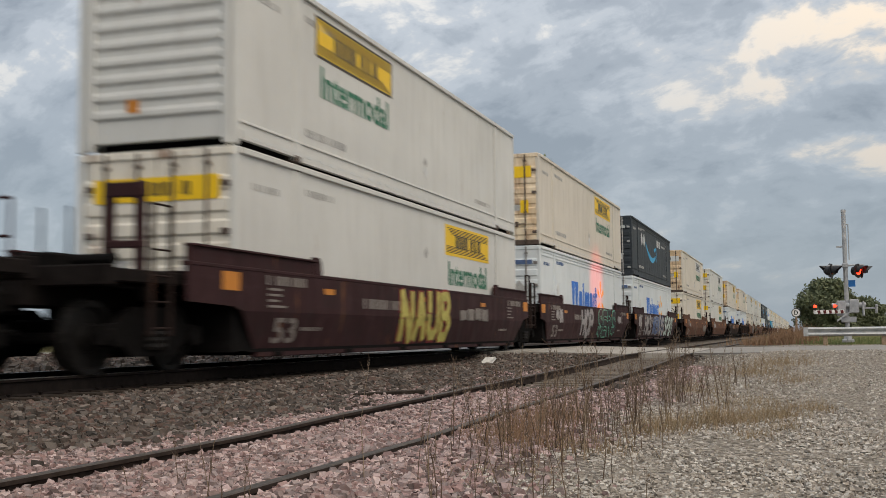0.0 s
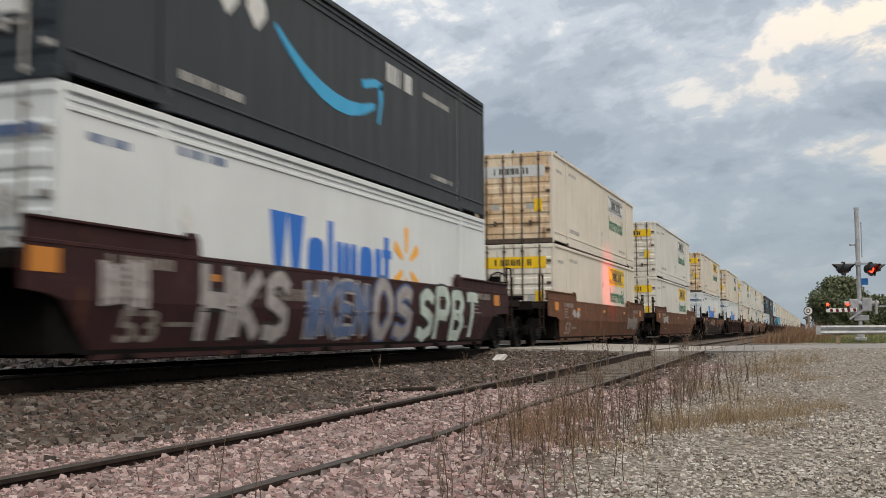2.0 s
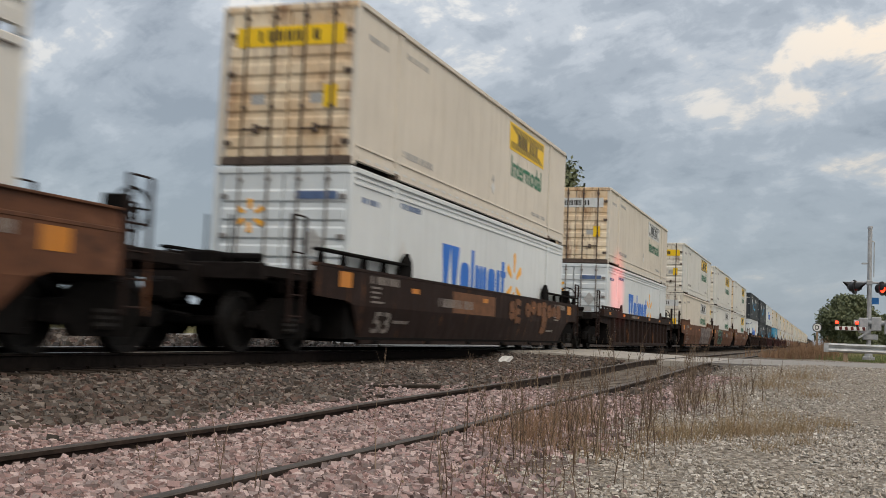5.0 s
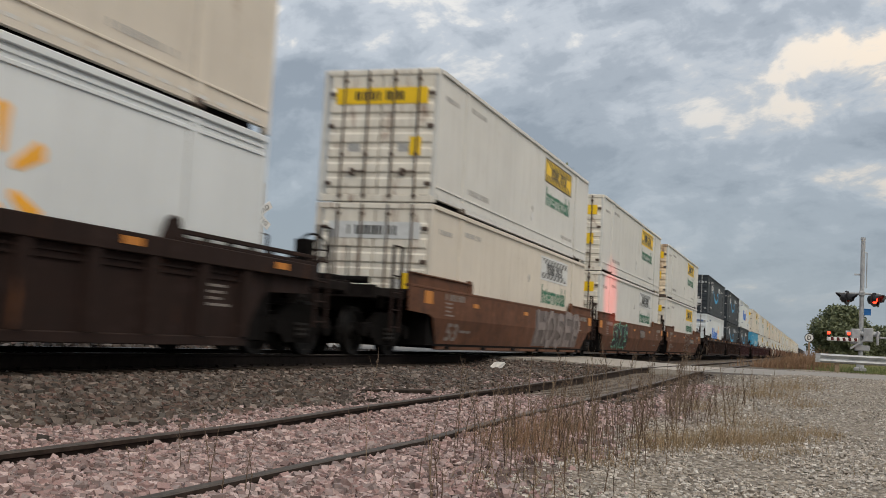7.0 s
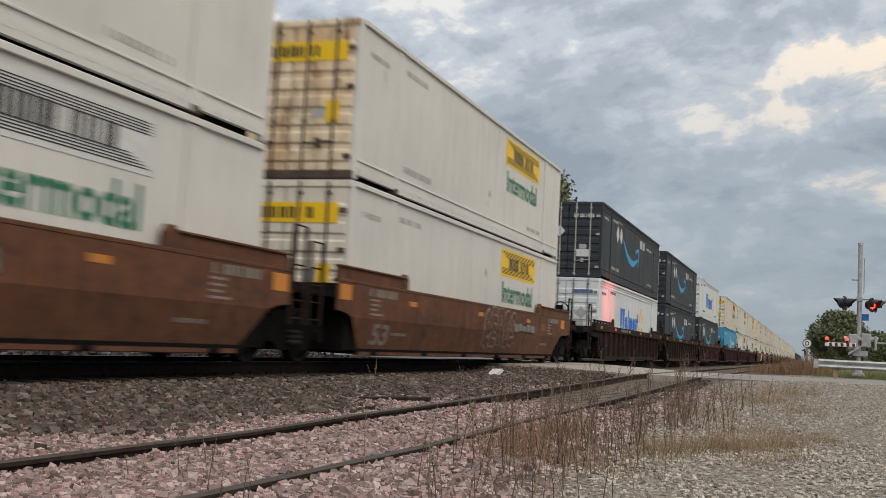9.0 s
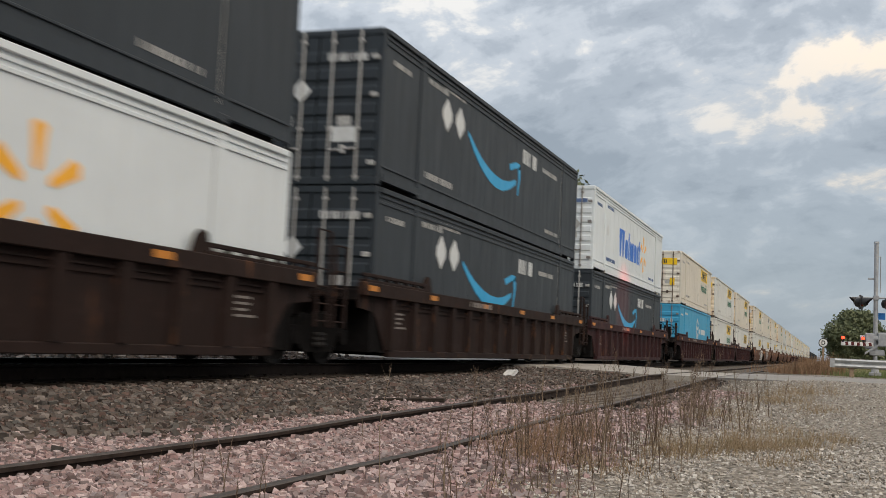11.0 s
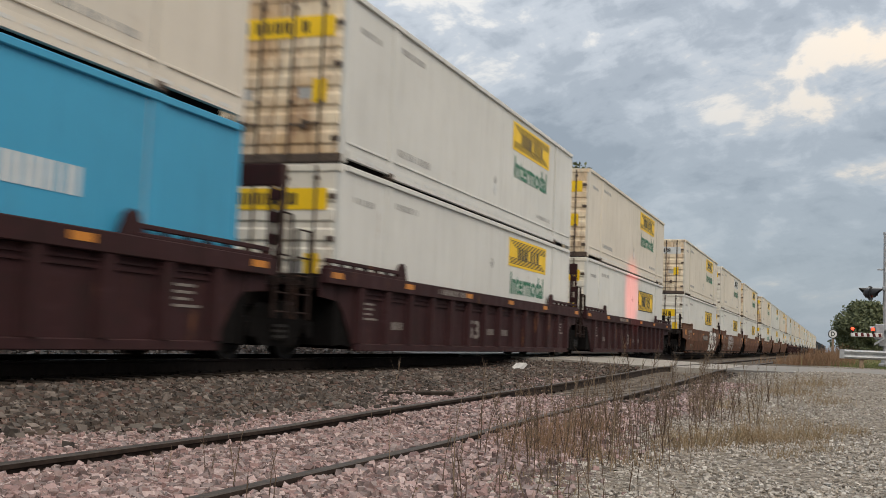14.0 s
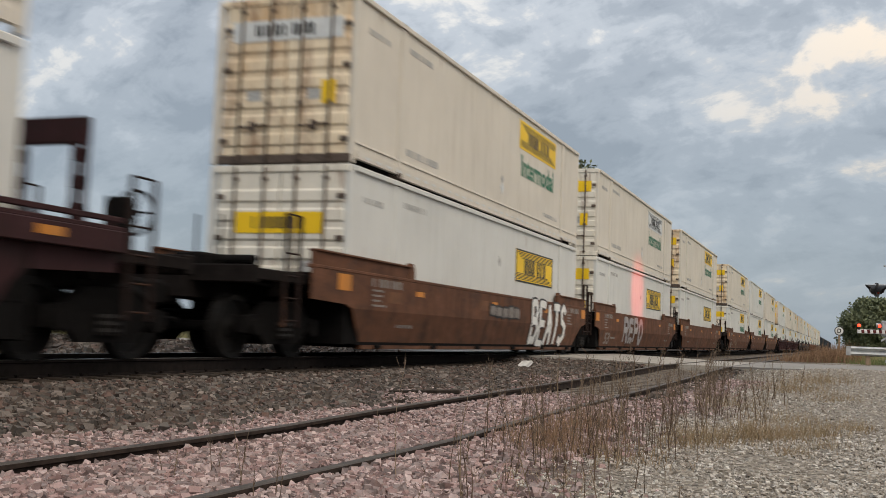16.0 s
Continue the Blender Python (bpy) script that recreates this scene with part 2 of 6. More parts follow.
PALE_INK = plain("faded_white_lettering", (0.20, 0.18, 0.165, 1), 0.7, 0, 0.35, 18)
BRIGHT_BLUE = paint("blue_sign_vinyl", rgb((24, 108, 205)), 0.08, 0, 0.4)
SPARK = paint("amber_sign_vinyl", rgb((246, 178, 52)), 0.08, 0, 0.4)
SWOOSH = paint("cyan_sign_vinyl", rgb((42, 160, 212)), 0.08, 0, 0.4)
SILVER = plain("pale_grey_vinyl", (0.58, 0.6, 0.6, 1), 0.5, 0, 0.1)
AMBER = paint("amber_reflective_strip", rgb((196, 126, 40)), 0.45, 0, 0.45)
SPRAY_MINT = plain("mint_spray_paint", rgb((110, 172, 150)), 0.6, 0, 0.25, 6)
SPRAY_GREY = plain("silver_spray_paint", rgb((150, 146, 146)), 0.6, 0, 0.3, 6)
SPRAY_YELLOW = plain("yellow_green_spray_paint", rgb((176, 168, 90)), 0.6, 0, 0.3, 6)
SPRAY_RED = plain("dark_red_spray_paint", rgb((130, 40, 44)), 0.6, 0, 0.3, 6)
SPRAY_BLACK = plain("black_spray_paint", (0.02, 0.02, 0.022, 1), 0.6)
SPRAY_ASH = plain("ash_grey_spray_paint", rgb((122, 114, 112)), 0.6, 0, 0.3, 4)
SPRAY_DIM = plain("dull_grey_spray_paint", rgb((92, 84, 82)), 0.6, 0, 0.3, 4)
SPRAY_PALE = plain("pale_mint_spray_paint", rgb((176, 190, 184)), 0.6, 0, 0.25, 3)
SPRAY_BLUE = plain("dull_blue_spray_paint", rgb((84, 104, 140)), 0.6, 0, 0.3, 6)
PRIMER = plain("ochre_patch_paint", rgb((104, 70, 46)), 0.7, 0, 0.35, 5)
RAIL_SIDE = plain("rusted_rail_side", (0.013, 0.010, 0.009, 1), 0.85, 0.0, 0.4, 10, 0.1)
SIDING_RUST = plain("rusted_siding_rail", (0.032, 0.023, 0.019, 1), 0.85, 0.0, 0.45, 9, 0.15)
RAIL_TOP = plain("polished_rail_head", (0.32, 0.31, 0.30, 1), 0.28, 0.9, 0.2, 10)
RAIL_DULL = plain("brown_worn_rail_head", (0.06, 0.05, 0.044, 1), 0.6, 0.2, 0.3, 10)
TIE_DARK = plain("creosoted_tie_wood", (0.035, 0.028, 0.023, 1), 0.9, 0, 0.5, 9, 0.1)
TIE_WOOD = plain("weathered_tie_wood", (0.13, 0.11, 0.092, 1), 0.9, 0, 0.5, 9)
GALV = plain("galvanised_steel", (0.42, 0.43, 0.43, 1), 0.42, 0.6, 0.2, 5)
SIGNAL_BLACK = plain("black_signal_paint", (0.018, 0.018, 0.02, 1), 0.5)
SIGNAL_GREY = plain("grey_aluminium_paint", (0.36, 0.37, 0.38, 1), 0.5, 0.3, 0.2, 6)
RED_LAMP = glow("lit_red_lens", (1.0, 0.035, 0.012, 1), 5.0)
RED_DARK = plain("unlit_red_lens", (0.12, 0.012, 0.012, 1), 0.2)
# gate stripe red with its shadow already in the colour
STRIPE_RED = plain("shaded_red_reflective_stripe", (0.10, 0.018, 0.016, 1), 0.5)
STRIPE_WHITE = plain("white_reflective_stripe", (0.7, 0.7, 0.68, 1), 0.5)
SIGN_BLUE = plain("blue_enamel", rgb((40, 104, 168)), 0.5)
POST_WOOD = plain("grey_post_wood", (0.30, 0.22, 0.15, 1), 0.85, 0, 0.3, 12)
BARK = plain("grey_brown_bark", (0.09, 0.07, 0.055, 1), 0.95, 0, 0.4, 6)


def island_mat(name, cols, rough=0.7, glossy=None):
    m, nt, b = material(name)
    g = nt.nodes.new("ShaderNodeNewGeometry")
    nt.links.new(ramp(nt, g.outputs["Random Per Island"], [(i / (len(cols) - 1), c) for i, c in enumerate(cols)]), b.inputs["Base Color"])
    b.inputs["Roughness"].default_value = rough
    return m


# leaf greens lightened to carry the haze over the far trees
LEAF = island_mat("haze_paled_green_leaves", [(0.085, 0.10, 0.052, 1), (0.12, 0.14, 0.07, 1), (0.155, 0.175, 0.088, 1)])
DRY_STALK = island_mat("dry_brown_stalks", [(0.06, 0.04, 0.027, 1), (0.13, 0.092, 0.06, 1), (0.24, 0.18, 0.12, 1), (0.085, 0.052, 0.036, 1), (0.16, 0.12, 0.08, 1)], 0.9)
DRY_GRASS = island_mat("straw_grass", [(0.25, 0.185, 0.11, 1), (0.36, 0.28, 0.175, 1), (0.18, 0.14, 0.075, 1), (0.30, 0.21, 0.12, 1), (0.22, 0.145, 0.09, 1)], 0.9)
RUSSET_GRASS = island_mat("russet_grass", [(0.22, 0.125, 0.072, 1), (0.29, 0.185, 0.11, 1), (0.17, 0.105, 0.06, 1)], 0.9)
GREEN_GRASS = island_mat("green_grass", [(0.09, 0.13, 0.04, 1), (0.14, 0.17, 0.06, 1), (0.18, 0.19, 0.08, 1)], 0.9)
PINK_STONE = stone_mat("pink_quartzite_ballast", [(0.26, 0.165, 0.155, 1), (0.38, 0.262, 0.25, 1), (0.56, 0.445, 0.425, 1), (0.17, 0.112, 0.106, 1), (0.33, 0.27, 0.26, 1), (0.095, 0.066, 0.063, 1)])
GREY_STONE = stone_mat("grey_brown_ballast", [(0.055, 0.044, 0.037, 1), (0.11, 0.085, 0.07, 1), (0.03, 0.028, 0.026, 1), (0.25, 0.21, 0.185, 1), (0.065, 0.064, 0.058, 1), (0.13, 0.08, 0.066, 1), (0.035, 0.03, 0.027, 1), (0.16, 0.14, 0.125, 1)])
PALE_STONE = stone_mat("pale_limestone_gravel", [(0.36, 0.325, 0.275, 1), (0.52, 0.49, 0.44, 1), (0.25, 0.22, 0.185, 1), (0.64, 0.61, 0.56, 1), (0.40, 0.355, 0.30, 1), (0.17, 0.15, 0.13, 1)])


def ground_material():
    m, nt, b = material("ballast_and_gravel_ground")
    tc = nt.nodes.new("ShaderNodeTexCoord")
    pos = tc.outputs["Object"]
    sep = nt.nodes.new("ShaderNodeSeparateXYZ")
    nt.links.new(pos, sep.inputs[0])
    wob = noise_tex(nt, pos, 0.8, 5)
    fine = noise_tex(nt, pos, 16.0, 6, 0.75)
    vor = nt.nodes.new("ShaderNodeTexVoronoi")
    vor.inputs["Scale"].default_value = 17.0
    nt.links.new(pos, vor.inputs["Vector"])

    def ma(op, a, bb, clamp=False):
        n = nt.nodes.new("ShaderNodeMath")
        n.operation, n.use_clamp = op, clamp
        for i, v in enumerate((a, bb)):
            if isinstance(v, (int, float)):
                n.inputs[i].default_value = v
            else:
                nt.links.new(v, n.inputs[i])
        return n.outputs[0]
    xw = ma("ADD", sep.outputs[0], ma("MULTIPLY", ma("SUBTRACT", wob, 0.5), 2.2))
    # ground tones darker than the stones on top, painting shade into their gaps
    grey_c = mix(nt, vor.outputs["Color"], (0.018, 0.015, 0.013, 1), (0.085, 0.068, 0.057, 1))
    pink_c = mix(nt, vor.outputs["Color"], (0.05, 0.034, 0.031, 1), (0.20, 0.135, 0.125, 1))
    vor2 = nt.nodes.new("ShaderNodeTexVoronoi")
    vor2.inputs["Scale"].default_value = 34.0
    nt.links.new(pos, vor2.inputs["Vector"])
    pale_c = mix(nt, vor2.outputs["Color"], (0.06, 0.05, 0.04, 1), (0.44, 0.395, 0.335, 1))
    grass_c = mix(nt, fine, (0.10, 0.105, 0.04, 1), (0.22, 0.19, 0.085, 1))
    c = mix(nt, ma("MULTIPLY", ma("ADD", xw, 5.3), 1.6, True), grey_c, pink_c)
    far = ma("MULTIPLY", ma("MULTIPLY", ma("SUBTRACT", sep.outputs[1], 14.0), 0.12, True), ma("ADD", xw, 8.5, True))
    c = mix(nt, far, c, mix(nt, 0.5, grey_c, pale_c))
    c = mix(nt, ma("MULTIPLY", ma("ADD", xw, 1.9), 1.3, True), c, pale_c)
    c = mix(nt, ma("MULTIPLY", ma("SUBTRACT", ma("ADD", sep.outputs[1], wob), 43.0), 0.7, True), c, mix(nt, ma("MULTIPLY", ma("ADD", xw, 0.6), 0.8, True), mix(nt, ma("MULTIPLY", ma("ADD", xw, 7.5, True), 0.35), grey_c, pale_c), grass_c))
    c = mix(nt, ma("MULTIPLY", ma("SUBTRACT", -34.0, xw), 0.5, True), c, grass_c)
    c = mix(nt, ramp(nt, fine, [(0.35, grey(0.35)), (0.6, grey(0))]), c, (0.05, 0.042, 0.036, 1))
    nt.links.new(c, b.inputs["Base Color"])
    b.inputs["Roughness"].default_value = 0.95
    b.inputs["Specular IOR Level"].default_value = 0.1
    bump(nt, b, ma("ADD", fine, vor.outputs["Distance"]), 0.8, 0.04)
    return m


GROUND = ground_material()


def road_material():
    m, nt, b = material("worn_asphalt")
    v = coords(nt, rnd=False)
    wide, fine = noise_tex(nt, v, 0.35, 5), noise_tex(nt, v, 40.0, 4, 0.7)
    c = ramp(nt, wide, [(0.3, (0.16, 0.152, 0.142, 1)), (0.7, (0.23, 0.22, 0.205, 1))])
    c = mix(nt, ramp(nt, fine, [(0.4, grey(0)), (0.75, grey(0.5))]), c, (0.33, 0.31, 0.28, 1))
    nt.links.new(c, b.inputs["Base Color"])
    b.inputs["Roughness"].default_value = 0.85
    bump(nt, b, fine, 0.4)
    return m


ROAD = road_material()
PANEL = plain("pale_crossing_concrete", (0.30, 0.28, 0.25, 1), 0.85, 0, 0.25, 2.5)


# ---- mesh builders ----
class Shape:
    """Collects vertices and faces of one part."""

    def __init__(self):
        self.v, self.f = [], []

    def add(self, verts, faces):
        o = len(self.v)
        self.v += [tuple(p) for p in verts]
        self.f += [tuple(i + o for i in f) for f in faces]
        return self

    def box(self, x0, x1, y0, y1, z0, z1, c=0.0):
        """A box; c cuts its edges."""
        if c <= 0:
            vs = [(x, y, z) for x in (x0, x1) for y in (y0, y1) for z in (z0, z1)]
            return self.add(vs, [(0, 1, 3, 2), (4, 6, 7, 5), (0, 4, 5, 1), (2, 3, 7, 6), (0, 2, 6, 4), (1, 5, 7, 3)])
        lo, hi = (x0, y0, z0), (x1, y1, z1)
        vs, ids = [], {}
        for sx in (0, 1):
            for sy in (0, 1):
                for sz in (0, 1):
                    s = (sx, sy, sz)
                    for ax in range(3):
                        p = [(hi[i] - c if s[i] else lo[i] + c) for i in range(3)]
                        p[ax] = hi[ax] if s[ax] else lo[ax]
                        ids[(s, ax)] = len(vs)
                        vs.append(p)
        fs = []
        for ax in range(3):
            a, b = [i for i in range(3) if i != ax]
            for side in (0, 1):
                q = []
                for u, w in ((0, 0), (1, 0), (1, 1), (0, 1)):
                    s = [0, 0, 0]
                    s[ax], s[a], s[b] = side, u, w
                    q.append(ids[(tuple(s), ax)])
                flip = (side == 0) ^ (ax == 1)
                fs.append(tuple(q[::-1]) if flip else tuple(q))
            for u in (0, 1):
                for w in (0, 1):
                    s0, s1 = [0, 0, 0], [0, 0, 0]
                    s0[a] = s1[a] = u
                    s0[b] = s1[b] = w
                    s0[ax], s1[ax] = 0, 1
                    q = (ids[(tuple(s0), a)], ids[(tuple(s1), a)], ids[(tuple(s1), b)], ids[(tuple(s0), b)])
                    fs.append(q)
        for sx in (0, 1):
            for sy in (0, 1):
                for sz in (0, 1):
                    s = (sx, sy, sz)
                    fs.append(tuple(ids[(s, ax)] for ax in range(3)))
        return self.add(vs, fs)

    def prism(self, outline, axis, a, b):
        """An outline of (p, q) pairs pushed along an axis from a to b."""
        def at(p, q, w):
            return {"x": (w, p, q), "y": (p, w, q), "z": (p, q, w)}[axis]
        n = len(outline)
        vs = [at(p, q, a) for p, q in outline] + [at(p, q, b) for p, q in outline]
        fs = [tuple(range(n))[::-1], tuple(range(n, 2 * n))]
        fs += [(i, (i + 1) % n, n + (i + 1) % n, n + i) for i in range(n)]
        return self.add(vs, fs)

    def rod(self, p, q, r, n=8, r2=None):
        p, q = Vector(p), Vector(q)
        d = (q - p).normalized()
        u = d.orthogonal().normalized()
        w = d.cross(u)
        r2 = r if r2 is None else r2
        vs = []
        for c, rad in ((p, r), (q, r2)):
            vs += [c + (u * math.cos(a) + w * math.sin(a)) * rad for a in (2 * math.pi * i / n for i in range(n))]
        fs = [(i, (i + 1) % n, n + (i + 1) % n, n + i) for i in range(n)] + [tuple(range(n))[::-1], tuple(range(n, 2 * n))]
        return self.add(vs, fs)

    def lathe(self, profile, axis_point, axis, n=20):
        """A profile of (along, radius) pairs turned round an axis."""
        d = Vector(axis).normalized()
        u = d.orthogonal().normalized()
        w = d.cross(u)
        c = Vector(axis_point)
        vs, m = [], len(profile)
        for i in range(n):
            a = 2 * math.pi * i / n
            e = u * math.cos(a) + w * math.sin(a)
            vs += [c + d * s + e * r for s, r in profile]
        fs = []
        for i in range(n):
            j = (i + 1) % n
            fs += [(i * m + k, j * m + k, j * m + k + 1, i * m + k + 1) for k in range(m - 1)]
        return self.add(vs, fs)

    def mesh(self, name):
        me = bpy.data.meshes.new(name)
        me.from_pydata(self.v, [], self.f)
        bm = bmesh.new()
        bm.from_mesh(me)
        bmesh.ops.recalc_face_normals(bm, faces=bm.faces)
        bm.to_mesh(me)
        bm.free()
        return me


MESHES = {}


def part(name, key, make, mat, parent, label="", at=None):
    """One mesh object under a thing or a part; alike parts share their mesh."""
    k = (key, mat.name)
    if k not in MESHES:
        me = make().mesh(name)
        me.materials.append(mat)
        MESHES[k] = me
    ob = new(name, MESHES[k])
    ob.parent = parent
    if at is not None:
        ob.location = at
    if label:
        ob["label"] = label
    if name in ("lettering", "marking", "door_lettering", "door_marking", "stencil"):
        ob["kind"] = "stuff"
    return ob


def thing(name, label, category, group="", kind=""):
    return tagged(new(name), label, category, group, kind)


def text_mesh(text, size_x, size_z):
    """Built-in lettering, flat, as wide and as high as given; lies in the y-z plane with its back at x = 0."""
    cu = bpy.data.curves.new("lettering", "FONT")
    cu.body, cu.extrude, cu.resolution_u = text, 0.0, 3
    cu.offset = 0.022
    ob = bpy.data.objects.new("lettering", cu)
    scene.collection.objects.link(ob)
    dg = bpy.context.evaluated_depsgraph_get()
    me = bpy.data.meshes.new_from_object(ob.evaluated_get(dg))
    bpy.data.objects.remove(ob)
    xs = [v.co.x for v in me.vertices]
    ys = [v.co.y for v in me.vertices]
    x0, w, y0, h = min(xs), max(xs) - min(xs), min(ys), max(ys) - min(ys)
    for v in me.vertices:
        v.co = (0.0, (v.co.x - x0) / w * size_x, (v.co.y - y0) / h * size_z)
    return me


def text_part(name, text, w, h, mat, parent, at, label="", turn=False):
    k = (("text", text, w, h), mat.name)
    if k not in MESHES:
        me = text_mesh(text, w, h)
        me.materials.clear()
        me.materials.append(mat)
        MESHES[k] = me
    ob = new(name, MESHES[k])
    ob.parent, ob.location = parent, at
    if turn:
        ob.rotation_euler = (0, 0, radians(-90))
    if label:
        ob["label"] = label
    return ob


# ---- ground, tracks, road ----
def spaced(stops):
    """Coordinates from (start, step) pairs up to the last start."""
    out = []
    for (a, st), (b, _) in zip(stops, stops[1:]):
        n = max(1, round((b - a) / st))
        out += [a + (b - a) * i / n for i in range(n)]
    return out + [stops[-1][0]]


def build_ground():
    xs = spaced([(-4500, 900), (-900, 150), (-150, 20), (-30, 4), (-14, 0.5), (-8, 0.16), (4, 0.4), (12, 3), (60, 20), (300, 150), (900, 900), (4500, 1)])
    ys = spaced([(-900, 150), (-60, 10), (0, 0.8), (3, 0.16), (20, 0.3), (48, 1.5), (80, 10), (200, 60), (900, 600), (4800, 1)])
    verts = []
    for y in ys:
        for x in xs:
            z = ground_z(x, y)
            if -8.0 < x < 12 and 0 < y < 27:
                z += 0.025 * (noise.noise(Vector((x * 0.9, y * 0.9, 0))) + 0.5 * noise.noise(Vector((x * 2.7, y * 2.7, 4))))
            if (ROAD_Y0 + 0.3 if x < -5.0 else ROAD_Y0 + 1.7) < y < ROAD_Y1 - 0.2:
                z -= 0.12
            far = max(abs(x + 4), y - 30)
            if far > 25 and not -20 < x < -2:
                z = z + (-0.5 - z) * min(1.0, (far - 25) / 60)
            verts.append((x, y, z))
    nx = len(xs)
    faces = [(j * nx + i, j * nx + i + 1, (j + 1) * nx + i + 1, (j + 1) * nx + i) for j in range(len(ys) - 1) for i in range(nx - 1)]
    me = bpy.data.meshes.new("ground")
    me.from_pydata(verts, [], faces)
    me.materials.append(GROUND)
    for p in me.polygons:
        p.use_smooth = True
    tagged(new("ground", me), "Rail-side ground of pink and grey ballast, pale gravel and grass", "ground", kind="structure")


RAIL_PROFILE = [(-0.07, -0.18), (0.07, -0.18), (0.07, -0.168), (0.012, -0.15), (0.010, -0.045), (0.036, -0.034), (0.036, -0.008), (0.028, -0.001), (-0.028, -0.001), (-0.036, -0.008), (-0.036, -0.034), (-0.010, -0.045), (-0.012, -0.15), (-0.07, -0.168)]


def rail_mesh(name, x, heights, mat_side, mat_top, deep=0.0):
    """A rail swept along y; heights of its head at each station; deep makes its web taller."""
    n = len(RAIL_PROFILE)
    vs, fs, top = [], [], []
    for y, z in heights:
        vs += [(x + p, y, z + q - (deep if q < -0.1 else 0.0)) for p, q in RAIL_PROFILE]
    for j in range(len(heights) - 1):
        for i in range(n):
            k = (i + 1) % n
            fs.append((j * n + i, j * n + k, (j + 1) * n + k, (j + 1) * n + i))
            top.append(1 if i in (6, 7, 8) else 0)
    me = bpy.data.meshes.new(name)
    me.from_pydata(vs, [], fs)
    me.materials.append(mat_side)
    me.materials.append(mat_top)
    me.polygons.foreach_set("material_index", top)
    bm = bmesh.new()
    bm.from_mesh(me)
    bmesh.ops.recalc_face_normals(bm, faces=bm.faces)
    bm.to_mesh(me)
    bm.free()
    return me


def build_track(name, x, height, label, mat_top, ties, sleeper_up):
    tr = tagged(new(name), label, "railway track", kind="structure")
    ys = [-60, -20, 0] + [2 + i for i in range(60)] + [80, 120, 200, 400, 900, 1600]
    for sx in (-0.5, 0.5):
        base = 0.0 if name == "siding_track" else 0.02
        r = new("rail", rail_mesh("rail", x + sx * GAUGE, [(y, height(y)) for y in ys], SIDING_RUST if name == "siding_track" else RAIL_SIDE, mat_top, base))
        r.parent = tr
    rnd = random.Random(5)
    for i in range(ties):
        y = 2.0 + i * 0.52
        if ROAD_Y0 + (2.0 if name == "siding_track" else 0.0) - 0.2 < y < ROAD_Y1 + 0.2:
            continue
        t = part("tie", ("tie", name), lambda: Shape().box(-1.28, 1.28, -0.11, 0.11, -0.16, 0.0, 0.012), TIE_WOOD if name == "siding_track" else TIE_DARK, tr, at=(x + rnd.uniform(-0.03, 0.03), y, height(y) - 0.172 + sleeper_up(y)))
        t.rotation_euler = (0, 0, rnd.uniform(-0.01, 0.01))
        for sx in (-0.5, 0.5):
            for d in (-0.085, 0.085):
                if y < 18:
                    part("spike", "spike", lambda: Shape().box(-0.012, 0.012, -0.012, 0.012, -0.03, 0.02).box(-0.022, 0.022, -0.016, 0.016, 0.018, 0.034), RAIL_SIDE, tr, at=(x + sx * GAUGE + d, y, height(y) - 0.172 + sleeper_up(y)))
    return tr


def build_road():
    """Asphalt up to the rails, pale crossing slabs between and beside them."""
    road = tagged(new("road"), "Worn grey asphalt road crossing both tracks", "road", kind="structure")
    zs = siding_z(33)

    def slab(x0, x1, z0, z1, mat, nm, y0=ROAD_Y0, y1=ROAD_Y1, n=1, flare=0.0):
        for k in range(n):
            a, b = y0 + (y1 - y0) * k / n + (0.006 if n > 1 else 0), y0 + (y1 - y0) * (k + 1) / n - (0.006 if n > 1 else 0)
            s = Shape().add([(x0, a, z0 - 0.2), (x1, a - flare, z1 - 0.2), (x1, b + flare, z1 - 0.2), (x0, b, z0 - 0.2), (x0, a, z0), (x1, a - flare, z1), (x1, b + flare, z1), (x0, b, z0)],
                            [(0, 3, 2, 1), (4, 5, 6, 7), (0, 1, 5, 4), (1, 2, 6, 5), (2, 3, 7, 6), (3, 0, 4, 7)])
            me = s.mesh(nm)
            me.materials.append(mat)
            o = new(nm, me)
            o.parent = road
    g = GAUGE / 2
    slab(SIDING_X + g + 0.06, 6.0, zs, -0.02, ROAD, "asphalt", ROAD_Y0 + 1.5, ROAD_Y1, flare=2.5)
    slab(6.0, 120.0, -0.02, -0.3, ROAD, "asphalt", ROAD_Y0 - 1.0, ROAD_Y1 + 2.5)
    slab(SIDING_X - g + 0.10, SIDING_X + g - 0.10, zs - 0.012, zs - 0.012, PANEL, "crossing_panel", ROAD_Y0 + 2.0, ROAD_Y1, n=5)
    slab(TRACK_X + g + 1.0, SIDING_X - g - 0.06, -0.03, zs, PANEL, "crossing_panel", ROAD_Y0 + 0.8, ROAD_Y1, n=3)
    slab(TRACK_X + g + 0.06, TRACK_X + g + 0.99, -0.012, -0.02, PANEL, "crossing_panel", n=5)
    slab(TRACK_X - g + 0.10, TRACK_X + g - 0.10, -0.012, -0.012, PANEL, "crossing_panel", n=5)
    slab(-90.0, TRACK_X - g - 0.06, -0.5, -0.02, ROAD, "asphalt")


build_ground()
MAIN_TRACK = build_track("main_track", TRACK_X, lambda y: 0.0, "Main railway track of steel rails on ties in grey ballast", RAIL_TOP, 110, lambda y: -0.02)
SIDING = build_track("siding_track", SIDING_X, siding_z, "Rusty siding track half sunk in pink ballast", RAIL_DULL, 110, lambda y: 0.035 if 16 < y < 30 else -0.02)
build_road()


